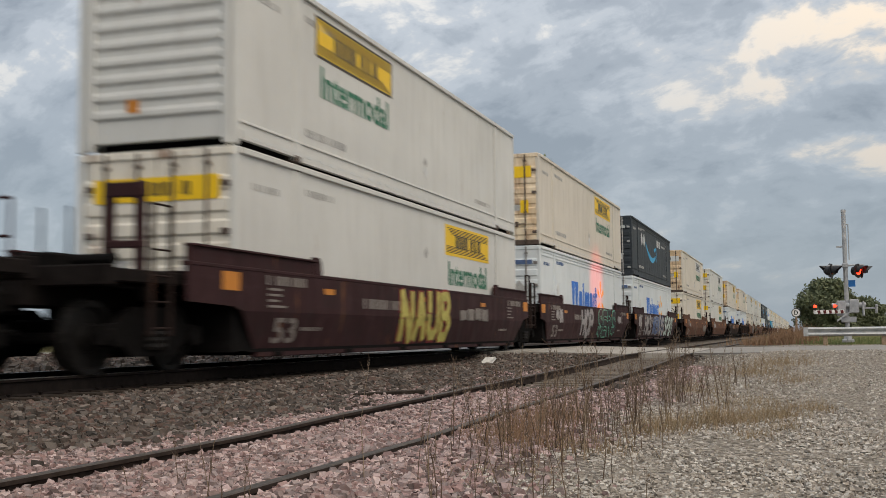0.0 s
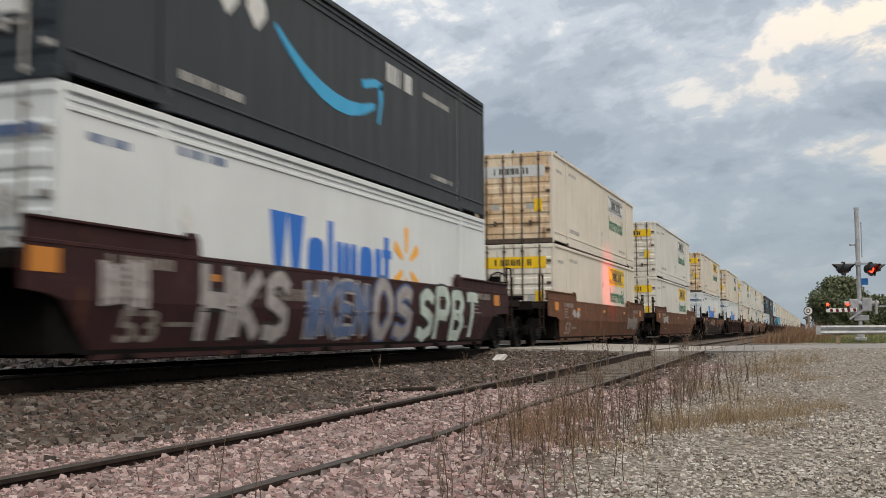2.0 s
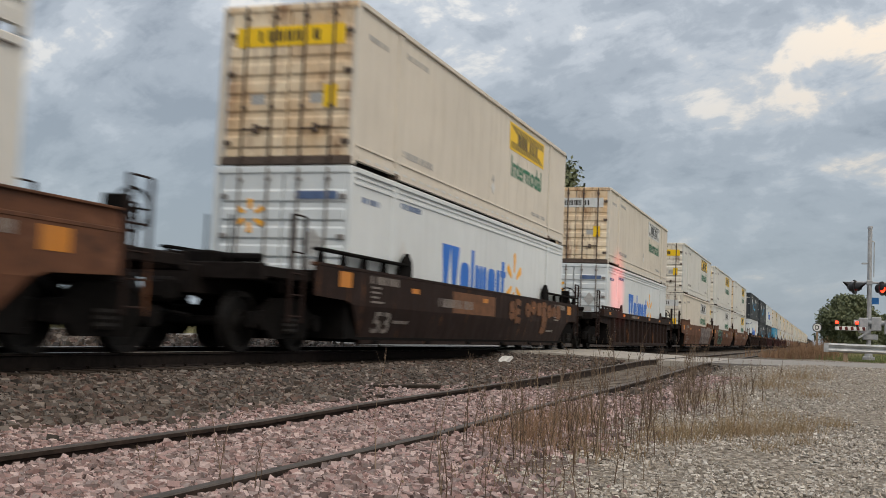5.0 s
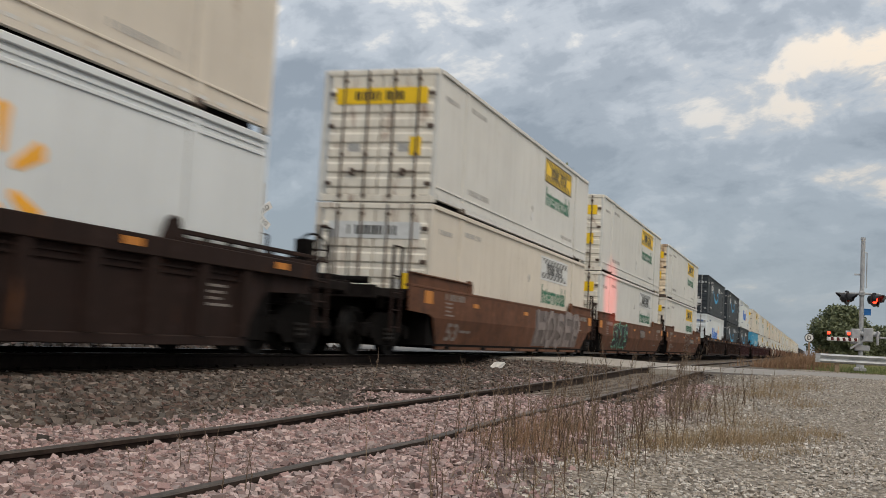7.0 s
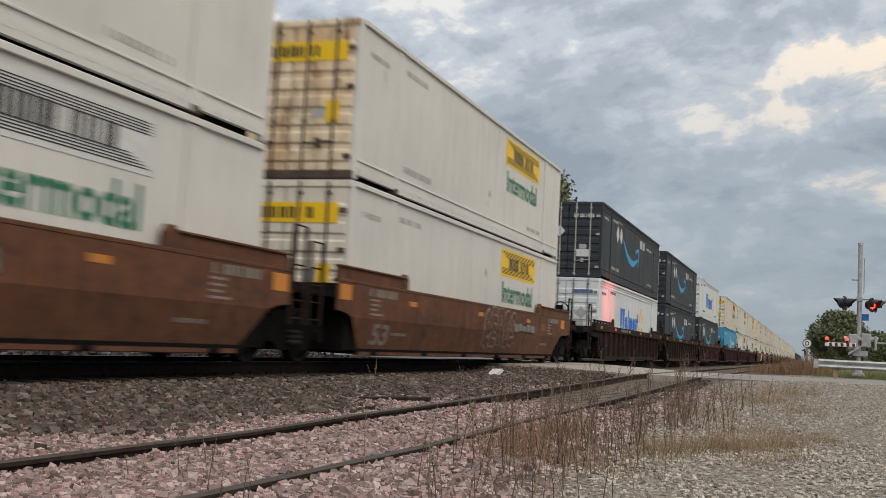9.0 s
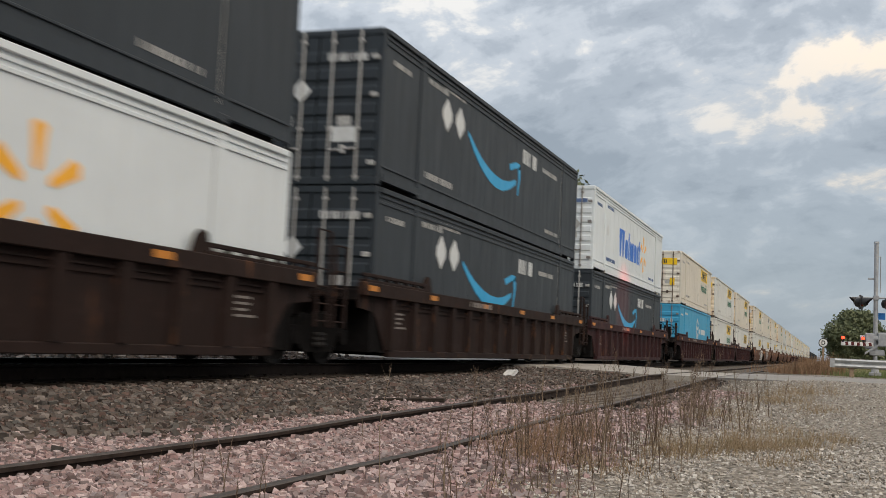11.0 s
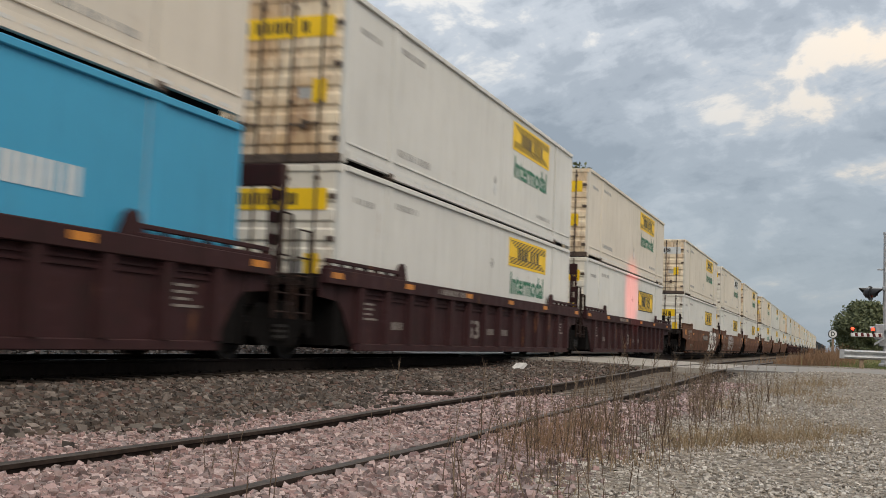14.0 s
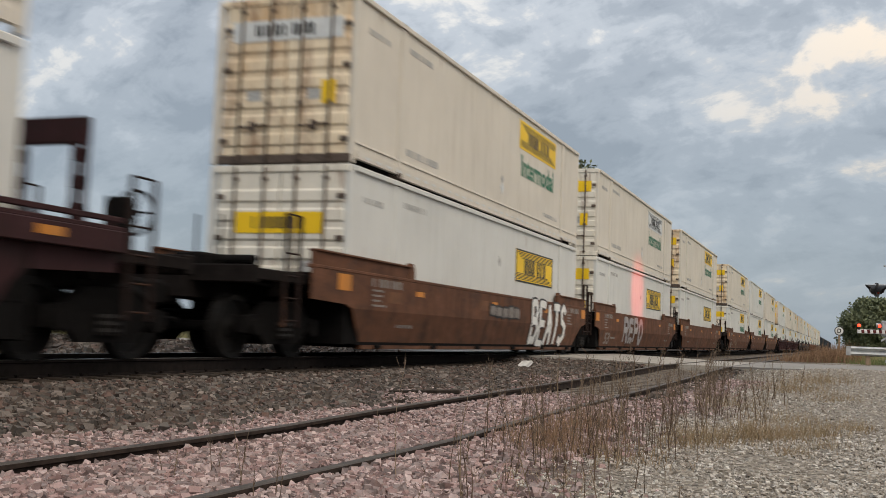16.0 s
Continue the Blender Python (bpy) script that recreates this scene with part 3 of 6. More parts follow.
# ---- crossing signals, signs, guard rail ----
def lamp_head(parent, x, y, z, lit, yaw):
    """A round flashing lamp with its black backing disc and hood."""
    h = part("lamp_head", "lbody", lambda: Shape().lathe([(0.0, 0.0), (0.0, 0.10), (-0.06, 0.17), (-0.2, 0.15), (-0.27, 0.06), (-0.27, 0.0)], (0, 0, 0), (0, -1, 0), 20), SIGNAL_BLACK, parent, at=(x, y, z))
    h.rotation_euler = (0, 0, radians(yaw))
    part("backing_disc", "ldisc", lambda: Shape().lathe([(-0.005, 0.12), (-0.005, 0.25), (-0.02, 0.25), (-0.02, 0.12)], (0, 0, 0), (0, -1, 0), 28), SIGNAL_BLACK, h)
    part("hood", "lhood", lambda: hood_shape(), SIGNAL_BLACK, h)
    part("lens", "llens", lambda: Shape().lathe([(0.06, 0.0), (0.055, 0.06), (0.035, 0.11), (0.0, 0.145)], (0, 0, 0), (0, -1, 0), 20), RED_LAMP if lit else RED_DARK, h, "glowing red lens" if lit else "unlit red lens")
    return h


def hood_shape():
    """A bent sheet that reaches furthest at its top."""
    n, vs = 14, []
    for i in range(n + 1):
        q = math.pi * (-0.15 + 1.3 * i / n)
        d = 0.16 + 0.2 * math.sin(max(0, min(math.pi, q)))
        vs += [(r * math.cos(q), y, r * math.sin(q)) for r, y in ((0.16, 0), (0.16, -d), (0.17, -d), (0.17, 0))]
    fs = [(i * 4 + k, i * 4 + (k + 1) % 4, i * 4 + 4 + (k + 1) % 4, i * 4 + 4 + k) for i in range(n) for k in range(4)]
    return Shape().add(vs, fs + [(0, 1, 2, 3), (4 * n, 4 * n + 1, 4 * n + 2, 4 * n + 3)])


def build_signal(x, y, gz):
    sg = thing("crossing_signal", "Grey railway crossing signal mast with lit red lamps and lowered gate", "crossing signal")
    sg.location = (x, y, gz)
    part("mast", "smast", lambda: Shape().rod((0, 0, 0), (0, 0, 4.68), 0.075, 14).lathe([(4.66, 0.0), (4.68, 0.085), (4.60, 0.088), (4.60, 0.07)], (0, 0, 0), (0, 0, 1), 14).box(-0.2, 0.2, -0.2, 0.2, 0, 0.12, 0.02).rod((0, 0, 0.12), (0, 0, 0.5), 0.14, 14, 0.09), SIGNAL_GREY, sg)
    part("cable_conduit", "scond", lambda: Shape().rod((0.14, 0.02, 2.9), (0.14, 0.02, 4.15), 0.018, 6).rod((0.07, 0, 4.15), (0.14, 0.02, 4.15), 0.015, 6), GALV, sg)
    part("step_bracket", "sbr", lambda: Shape().box(-0.27, 0.02, -0.03, 0.03, 3.34, 3.40, 0.008), SIGNAL_GREY, sg)
    arm = part("crossarm", "sarm", lambda: Shape().rod((-0.62, -0.02, 2.70), (0.62, -0.02, 2.70), 0.035, 10).box(-0.1, 0.1, -0.11, 0.11, 2.62, 2.78, 0.02), SIGNAL_GREY, sg)
    lamp_head(sg, -0.45, -0.12, 2.52, False, 72)
    lamp_head(sg, -0.52, 0.16, 2.55, False, -72)
    lamp_head(sg, 0.42, -0.12, 2.50, True, 52)
    lamp_head(sg, 0.55, 0.16, 2.50, False, 100)
    part("notice_plate", "snot", lambda: Shape().box(0.08, 0.31, -0.03, -0.015, 1.95, 2.18, 0.004), SIGN_BLUE, sg, "small blue notice plate")
    gm = part("gate_mechanism", "sgm", lambda: Shape().box(-0.34, -0.04, -0.28, 0.10, 0.92, 1.46, 0.03).box(0.07, 0.40, -0.2, 0.2, 1.02, 1.5, 0.03).rod((-0.5, -0.1, 1.3), (0.62, -0.1, 1.3), 0.09, 12).box(-0.2, 0.3, -0.12, 0.12, 0.7, 0.9, 0.02), SIGNAL_GREY, sg)
    part("counterweight", "scw", lambda: Shape().box(0.5, 0.57, -0.3, 0.1, 0.92, 1.42, 0.02).box(0.55, 0.98, -0.06, 0.0, 1.16, 1.22, 0.01).box(0.93, 1.0, -0.16, 0.1, 1.0, 1.32, 0.02), SIGNAL_GREY, gm)
    part("gate_bracket", "sgb", lambda: Shape().prism([(-0.35, 0.72), (0.12, 1.05), (0.12, 1.12), (-0.35, 0.80)], "y", -0.33, -0.29), SIGNAL_GREY, gm)
    # the lowered arm points at the tracks and away from the road
    n = 10
    for k in range(n):
        a, b = -0.12 - k * 0.095, -0.12 - (k + 1) * 0.095
        part("gate_stripe", ("gst", k), lambda a=a, b=b: Shape().prism([(a, 1.02), (b, 1.01), (b - 0.02, 1.125), (a - 0.02, 1.135)], "y", -0.36, -0.33), (STRIPE_WHITE if k % 2 else STRIPE_RED), gm)
    part("gate_arm", "sga", lambda: Shape().box(-1.12, -0.1, -0.33, -0.30, 1.0, 1.14, 0.008), STRIPE_WHITE, gm, "red and white gate arm")
    for gx in (-0.40, -1.06):
        part("gate_lamp", ("gl", gx), lambda gx=gx: Shape().lathe([(0.0, 0.0), (0.0, 0.065), (-0.08, 0.065), (-0.08, 0.0)], (gx, -0.34, 1.27), (0, -1, 0), 16).box(gx - 0.03, gx + 0.03, -0.36, -0.28, 1.12, 1.22), SIGNAL_BLACK, gm)
        part("gate_lens", ("gll", gx), lambda gx=gx: Shape().lathe([(0.05, 0.0), (0.04, 0.04), (0.0, 0.058)], (gx, -0.342, 1.27), (0, -1, 0), 16), RED_LAMP, gm, "glowing red lens")
    return sg


def build_crossbuck(x, y, gz):
    cb = thing("crossbuck_sign", "White railroad crossing sign boards on a grey mast", "road sign")
    cb.location, cb.rotation_euler = (x, y, gz), (0, 0, radians(68))
    part("mast", "cbm", lambda: Shape().rod((0, 0, 0), (0, 0, 4.9), 0.08, 12), SIGNAL_GREY, cb)
    for a, word in ((35, "RAILROAD"), (-35, "CROSSING")):
        b = part("board", ("board", a), lambda: Shape().box(-0.62, 0.62, -0.012, 0.012, -0.115, 0.115, 0.004), STRIPE_WHITE, cb, at=(-0.28, -0.12 - (0.03 if a > 0 else 0), 3.9))
        b.rotation_euler = (0, radians(-a), 0)
        text_part("word", word, 1.0, 0.15, INK, b, (-0.5, -0.014, -0.075), "black word %s" % word, turn=True)
    return cb


def build_whistle_sign(x, y, gz):
    s = thing("round_track_sign", "Round white sign with a black letter on a wooden post", "sign")
    s.location = (x, y, gz)
    part("post", "wpost", lambda: Shape().box(-0.055, 0.055, -0.05, 0.05, 0, 1.35, 0.01), POST_WOOD, s)
    d = part("disc", "wdisc", lambda: Shape().lathe([(0.0, 0.0), (0.0, 0.24), (-0.02, 0.24), (-0.02, 0.0)], (0, -0.06, 1.42), (0, -1, 0), 32), STRIPE_WHITE, s)
    part("disc_rim", "wrim", lambda: Shape().lathe([(0.004, 0.205), (0.004, 0.24), (-0.022, 0.245), (-0.022, 0.205)], (0, -0.06, 1.42), (0, -1, 0), 32), INK, s)
    text_part("letter", "D", 0.19, 0.24, INK, s, (-0.095, -0.068, 1.30), "black letter D", turn=True)
    return s


def build_guard_rail(x0, x1, y, gz):
    g = thing("guard_rail", "Galvanised steel guard rail on short posts beside the road", "guard rail")
    prof = [(0.0, 0.0), (-0.05, 0.02), (-0.08, 0.06), (-0.05, 0.11), (0.0, 0.155), (-0.05, 0.2), (-0.08, 0.25), (-0.05, 0.29), (0.0, 0.31)]
    o = [(y + a, gz + 0.28 + b) for a, b in prof] + [(y + a + 0.012, gz + 0.28 + b) for a, b in prof[::-1]]
    part("beam", "gbeam", lambda: Shape().prism(o, "x", x0, x1), GALV, g)
    part("end_terminal", "gend", lambda: Shape().prism([(y - 0.09, gz + 0.28), (y + 0.03, gz + 0.28), (y + 0.03, gz + 0.59), (y - 0.09, gz + 0.59)], "x", x0 - 0.16, x0), GALV, g)
    for k in range(int((x1 - x0) / 1.9) + 1):
        part("post", "gpost", lambda: Shape().box(-0.08, 0.08, 0.02, 0.2, gz - 0.2, gz + 0.56, 0.015), POST_WOOD, g, at=(x0 + 0.55 + k * 1.9, y, 0))
    return g


build_signal(1.52, 41.0, 0.03)
build_crossbuck(-16.3, 30.0, -0.05)
build_whistle_sign(-0.28, 62.0, 0.02)
build_guard_rail(0.2, 40.0, 40.2, -0.02)
# the lit lamp head also throws its red light across the track
beam = new("signal_beam", bpy.data.lights.new("signal_beam", "SPOT"))
beam.data.energy, beam.data.color, beam.data.spot_size, beam.data.spot_blend, beam.data.shadow_soft_size = 2600, (1.0, 0.06, 0.05), radians(24), 0.9, 0.09
beam.matrix_world = look((0.75, 41.5, 2.6), (-7.7, 43.0, 2.35))


# ---- trees ----
def leaf_cloud(centres, per, spread, size, seed):
    """Many small leaf blades scattered in clumps; returns vertices and faces."""
    r = np.random.RandomState(seed)
    c = np.repeat(np.array([p[:3] for p in centres]), per, axis=0)
    rad = np.repeat(np.array([p[3] for p in centres]), per)[:, None]
    d = r.normal(size=c.shape)
    d /= np.linalg.norm(d, axis=1)[:, None]
    p = c + d * rad * (r.rand(len(c), 1) ** 0.45) * spread
    a = r.normal(size=p.shape)
    a /= np.linalg.norm(a, axis=1)[:, None]
    b = np.cross(a, r.normal(size=p.shape))
    b /= np.linalg.norm(b, axis=1)[:, None]
    s = size * (0.6 + 0.8 * r.rand(len(p), 1))
    v = np.stack([p - a * s, p + b * s * 0.55, p + a * s, p - b * s * 0.55], axis=1).reshape(-1, 3)
    f = np.arange(len(v)).reshape(-1, 4)
    return v, f


def quads(name, v, f, mat):
    me = bpy.data.meshes.new(name)
    me.from_pydata(v.tolist(), [], f.tolist())
    me.materials.append(mat)
    return me


def build_tree(x, y, gz, h, w, seed, clumps, per, leaf, label):
    rnd = random.Random(seed)
    t = thing("tree", label, "tree", "trees")
    t.location = (x, y, gz)

    def trunk():
        s = Shape()
        s.rod((0, 0, -0.2), (0.1, 0, h * 0.3), h * 0.028, 10, h * 0.021)
        s.rod((0.1, 0, h * 0.3), (0, 0.1, h * 0.75), h * 0.021, 8, h * 0.008)
        for k in range(9):
            a = k * 2.4
            z = h * (0.22 + 0.05 * k)
            s.rod((0.08, 0, z), (math.cos(a) * w * 0.36, math.sin(a) * w * 0.36, z + h * 0.16), h * 0.011, 6, h * 0.003)
        return s
    part("trunk", ("trunk", seed), trunk, BARK, t)
    cs = []
    for k in range(clumps):
        a = rnd.uniform(0, 2 * math.pi)
        zz = rnd.uniform(0.12, 0.97)
        env = math.sin(math.pi * min(1, (zz * 0.86 + 0.12))) ** 0.6
        rr = w * 0.5 * env * math.sqrt(rnd.random()) * rnd.uniform(0.75, 1.08)
        cs.append((math.cos(a) * rr, math.sin(a) * rr, zz * h * 0.97, w * rnd.uniform(0.07, 0.14)))
    v, f = leaf_cloud(cs, per, 1.0, leaf, seed)
    cr = new("crown", quads("crown", v, f, LEAF))
    cr.parent = t
    return t


build_tree(4.4, 200, -0.5, 9.6, 10.6, 11, 520, 80, 0.26, "Broad dark green leafy tree beyond the crossing")
build_tree(10.4, 215, -0.5, 7.0, 9.0, 12, 300, 70, 0.26, "Low dark green leafy tree beyond the crossing")
build_tree(-23.5, 95, -0.5, 17.0, 11.5, 13, 420, 70, 0.22, "Tall green leafy tree behind the train")
build_tree(-29.0, 104, -0.5, 16.0, 10.0, 14, 300, 60, 0.24, "Tall green leafy tree behind the train")


def build_woods():
    """The far tree line at the edge of the fields."""
    rnd = random.Random(21)
    cs = []
    for k in range(420):
        x = rnd.uniform(10, 260)
        h = 4.2 + 3.2 * abs(noise.noise(Vector((x * 0.06, 0, 0)))) + rnd.uniform(-0.8, 0.8)
        z = rnd.uniform(0.0, 1.0) * h
        cs.append((x, 330 + rnd.uniform(-8, 8), z - 0.5, rnd.uniform(1.2, 2.2)))
    for k in range(300):
        x = rnd.uniform(-420, -60)
        h = 5.0 + 4.0 * abs(noise.noise(Vector((x * 0.03, 3, 0))))
        cs.append((x, 420 + rnd.uniform(-12, 12), rnd.uniform(0, 1) * h - 0.5, rnd.uniform(1.6, 3.0)))
    v, f = leaf_cloud(cs, 34, 1.0, 0.5, 22)
    tagged(new("far_woods", quads("far_woods", v, f, LEAF)), "Far dark green tree line along the fields", "woods", kind="stuff")


build_woods()


# ---- containers ----
NEAR = {"on": True}   # cars that stay far off have no small fittings

HW = BOX_W / 2
FX = HW + 0.004       # just proud of the side skin


def flat_side(outline, x=FX, d=0.004):
    """A thin vinyl piece on the side that faces the road; outline in (y, z)."""
    return Shape().prism(outline, "x", x - 0.003, x + d)


def rect(y0, y1, z0, z1):
    return [(y0, z0), (y1, z0), (y1, z1), (y0, z1)]


def word_bars(y0, y1, z0, z1, n, seed, x=FX, d=0.004):
    """Lettering as plain upright bars of its size."""
    rnd = random.Random(seed)
    s = Shape()
    w = (y1 - y0) / n
    for i in range(n):
        a, t = y0 + w * (i + 0.06), w * rnd.uniform(0.2, 0.34)
        s.prism(rect(a, a + t, z0, z1), "x", x - 0.003, x + d)
        if rnd.random() < 0.8:
            s.prism(rect(a + t + w * 0.14, a + w * rnd.uniform(0.62, 0.86), z0, z1), "x", x - 0.003, x + d)
    return s


def end_bars(x0, x1, z0, z1, n, seed, y):
    s0 = word_bars(x0, x1, z0, z1, n, seed, 0, 0.004)
    s0.v = [(p[1], y - p[0], p[2]) for p in s0.v]
    return s0


def box_frame(c, skin, dark, grooved):
    """Skin, rails, posts and castings that all containers share."""
    def body():
        s = Shape().box(-HW + 0.03, HW - 0.0, 0.07, BOX_L - 0.04, 0.16, BOX_H - 0.03, 0.012)
        return s
    part("body", "body", body, skin, c)
    for sx in (-1, 1):
        def top(sx=sx):
            s = Shape().box(sx * HW - 0.05, sx * HW + 0.05, 0.12, BOX_L - 0.12, BOX_H - 0.11, BOX_H - 0.012, 0.012)
            return s
        if grooved and (sx > 0):
            for z in (BOX_H - 0.20, BOX_H - 0.31):
                part("rail_bead", ("bead", sx), lambda sx=sx: Shape().box(sx * HW - 0.02, sx * HW + 0.022, 0.14, BOX_L - 0.14, 0, 0.055, 0.008), skin, c, at=(0, 0, z))

        def low(sx=sx):
            # deeper between the lifting posts than under the two overhanging ends
            s = Shape()
            o = [(0.14, 0.085), (1.9, 0.085), (1.9, 0.035), (14.25, 0.035), (14.25, 0.085), (BOX_L - 0.14, 0.085), (BOX_L - 0.14, 0.22), (0.14, 0.22)]
            return s.prism(o, "x", sx * HW - 0.05, sx * HW + 0.03)
        if sx > 0:
            part("rail_bead", ("bead2", sx), lambda sx=sx: Shape().box(sx * HW - 0.02, sx * HW + 0.024, 0.14, BOX_L - 0.14, 0.33, 0.37, 0.008), skin, c)
        part("top_rail", ("top", sx, grooved), top, skin, c)
        part("bottom_rail", ("low", sx), low, skin, c)
        for y in (2.0, 14.15):
            part("lifting_post", ("post", sx), lambda sx=sx: Shape().box(sx * HW - 0.03, sx * HW + 0.032, -0.1, 0.1, 0.18, BOX_H - 0.1, 0.012), skin, c, at=(0, y, 0))
            if sx > 0 and NEAR["on"]:
                part("post_joint", "pjoint", lambda: Shape().box(HW - 0.01, HW + 0.004, -0.01, 0.01, 0.24, BOX_H - 0.12), SMALL_INK, c, at=(0, y + (0.125 if y < 5 else -0.125), 0))
            for z in ((0.0, BOX_H - 0.12) if sx > 0 else ()):
                part("corner_casting", ("cast", sx), lambda sx=sx: Shape().box(sx * HW - 0.13, sx * HW + 0.045, -0.1, 0.1, 0.0, 0.12, 0.015), dark, c, at=(0, y, z))
        for y in (0.055, BOX_L - 0.055):
            part("corner_post", ("cpost", sx), lambda sx=sx: Shape().box(sx * HW - 0.11, sx * HW + 0.012, -0.055, 0.055, 0.0, BOX_H, 0.018), skin, c, at=(0, y, 0))
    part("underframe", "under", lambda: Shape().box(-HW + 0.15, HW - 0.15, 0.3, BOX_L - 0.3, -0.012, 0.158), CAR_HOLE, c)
    # rib lines of the side sheets
    def seams():
        s = Shape()
        for i in range(1, 14):
            y = 2.0 + i * 0.868
            if abs(y - 14.15) > 0.2:
                s.box(HW - 0.01, HW + 0.002, y - 0.008, y + 0.008, 0.40, BOX_H - 0.34)
        return s
    part("sheet_seams", "seams", seams, skin, c)


def doors(c, skin, rods_mat, panel, seed):
    """Two ribbed door leaves with four lock rods on the end that faces back down the track."""
    for sx in (-1, 1):
        def leaf(sx=sx):
            a, b = (0.02, HW - 0.10) if sx > 0 else (-HW + 0.10, -0.02)
            # one pressed sheet, folded into level ribs
            o, n = [(0.06, 0.16), (-0.005, 0.16)], 7
            for i in range(n):
                z = 0.30 + i * (BOX_H - 0.62) / n
                o += [(0.0, z - 0.01), (-0.03, z + 0.03), (-0.03, z + 0.19), (0.0, z + 0.23)]
            return Shape().prism(o + [(-0.005, BOX_H - 0.12), (0.06, BOX_H - 0.12)], "x", a, b)
        d = part("door", ("leaf", sx), leaf, skin, c)
        for x in ((0.30, 0.86) if NEAR["on"] else ()):
            part("lock_rod", "rod", lambda: Shape().rod((0, -0.055, 0.06), (0, -0.055, BOX_H - 0.04), 0.023, 8), rods_mat, d, at=(sx * x, 0, 0))
            for z in (0.10, 1.0, 2.62):
                part("rod_bracket", "rodb", lambda: Shape().box(-0.045, 0.045, -0.075, 0.0, 0, 0.06, 0.01), rods_mat, d, at=(sx * x, 0, z))
        part("door_handle", "hnd", lambda: Shape().rod((-0.27, -0.075, 0.62), (0.27, -0.075, 0.66), 0.018, 6).box(-0.05, 0.05, -0.09, -0.02, 0.56, 0.72, 0.01), rods_mat, d, at=(sx * 0.58, 0, 0))
        for z in ((0.35, 1.6, 2.3) if NEAR["on"] else ()):
            part("hinge", ("hinge", sx), lambda sx=sx: Shape().box(sx * HW - sx * 0.15 - 0.07, sx * HW - sx * 0.15 + 0.07, -0.05, 0.0, 0, 0.09, 0.01), rods_mat, d, at=(0, 0, z))
        part("marking_plate", ("plate", sx), lambda sx=sx: Shape().box(sx * 0.58 - 0.14, sx * 0.58 + 0.14, -0.036, -0.03, 1.08, 1.26), SMALL_INK, d)
    part("door_header", "dhead", lambda: Shape().box(-HW + 0.02, HW - 0.02, -0.03, 0.07, BOX_H - 0.13, BOX_H - 0.005, 0.012), skin, c)
    part("door_sill", "dsill", lambda: Shape().box(-HW + 0.02, HW - 0.02, -0.03, 0.07, 0.0, 0.15, 0.012), ROD_DARK if skin is RUSTY else skin, c)
    if panel == "yellow":
        p = part("brand_panel", "dpan", lambda: Shape().box(-1.06, 1.06, -0.042, -0.034, 2.12, 2.48), YELLOW, c, "yellow vinyl panel with black bars")
        part("lettering", ("dlet", seed % 3), lambda: end_bars(-0.62, 0.62, 2.2, 2.4, 7, seed % 3, -0.043), INK, p)
    elif panel == "outline":
        p = part("brand_panel", "dpan2", lambda: Shape().box(-1.06, 1.06, -0.042, -0.034, 2.12, 2.48), SILVER, c, "pale faded vinyl panel with black bars")
        part("lettering", ("dlet", seed % 3), lambda: end_bars(-0.62, 0.62, 2.2, 2.4, 7, seed % 3, -0.043), INK, p)
    elif panel == "low":
        p = part("brand_panel", "dpan3", lambda: Shape().box(-0.82, 0.82, -0.042, -0.034, 1.72, 2.08), YELLOW, c, "yellow vinyl panel with black bars")
        part("lettering", ("dlet2", seed % 3), lambda: end_bars(-0.5, 0.5, 1.8, 2.0, 7, seed % 3, -0.043), INK, p)
    if panel in ("yellow", "outline", "low"):
        part("notice", "dnot", lambda: Shape().box(0.70, 0.96, -0.042, -0.034, 1.0, 1.40), YELLOW, c, "small yellow notice")


def diamond(c, y, z, r, mat):
    part("placard", ("dia", r), lambda: flat_side([(-r, 0), (0, -r * 1.15), (r, 0), (0, r * 1.15)], d=0.006), mat, c, at=(0, y, z))


def side_marks(c, seed, ink):
    """Rows of small lettering, unreadable at this size."""
    if not NEAR["on"]:
        return
    part("marking", ("sm1", seed % 4), lambda: word_bars(2.35, 4.05, 0.50, 0.63, 11, seed), ink, c)
    part("marking", ("sm2", seed % 4), lambda: word_bars(2.35, 3.55, 2.42, 2.53, 9, seed + 1), ink, c)
    part("marking", ("sm3", seed % 4), lambda: word_bars(12.2, 13.7, 0.50, 0.60, 9, seed + 2), ink, c)
    part("marking", ("sm4", seed % 4), lambda: word_bars(0.5, 1.4, 2.30, 2.40, 6, seed + 3), ink, c)


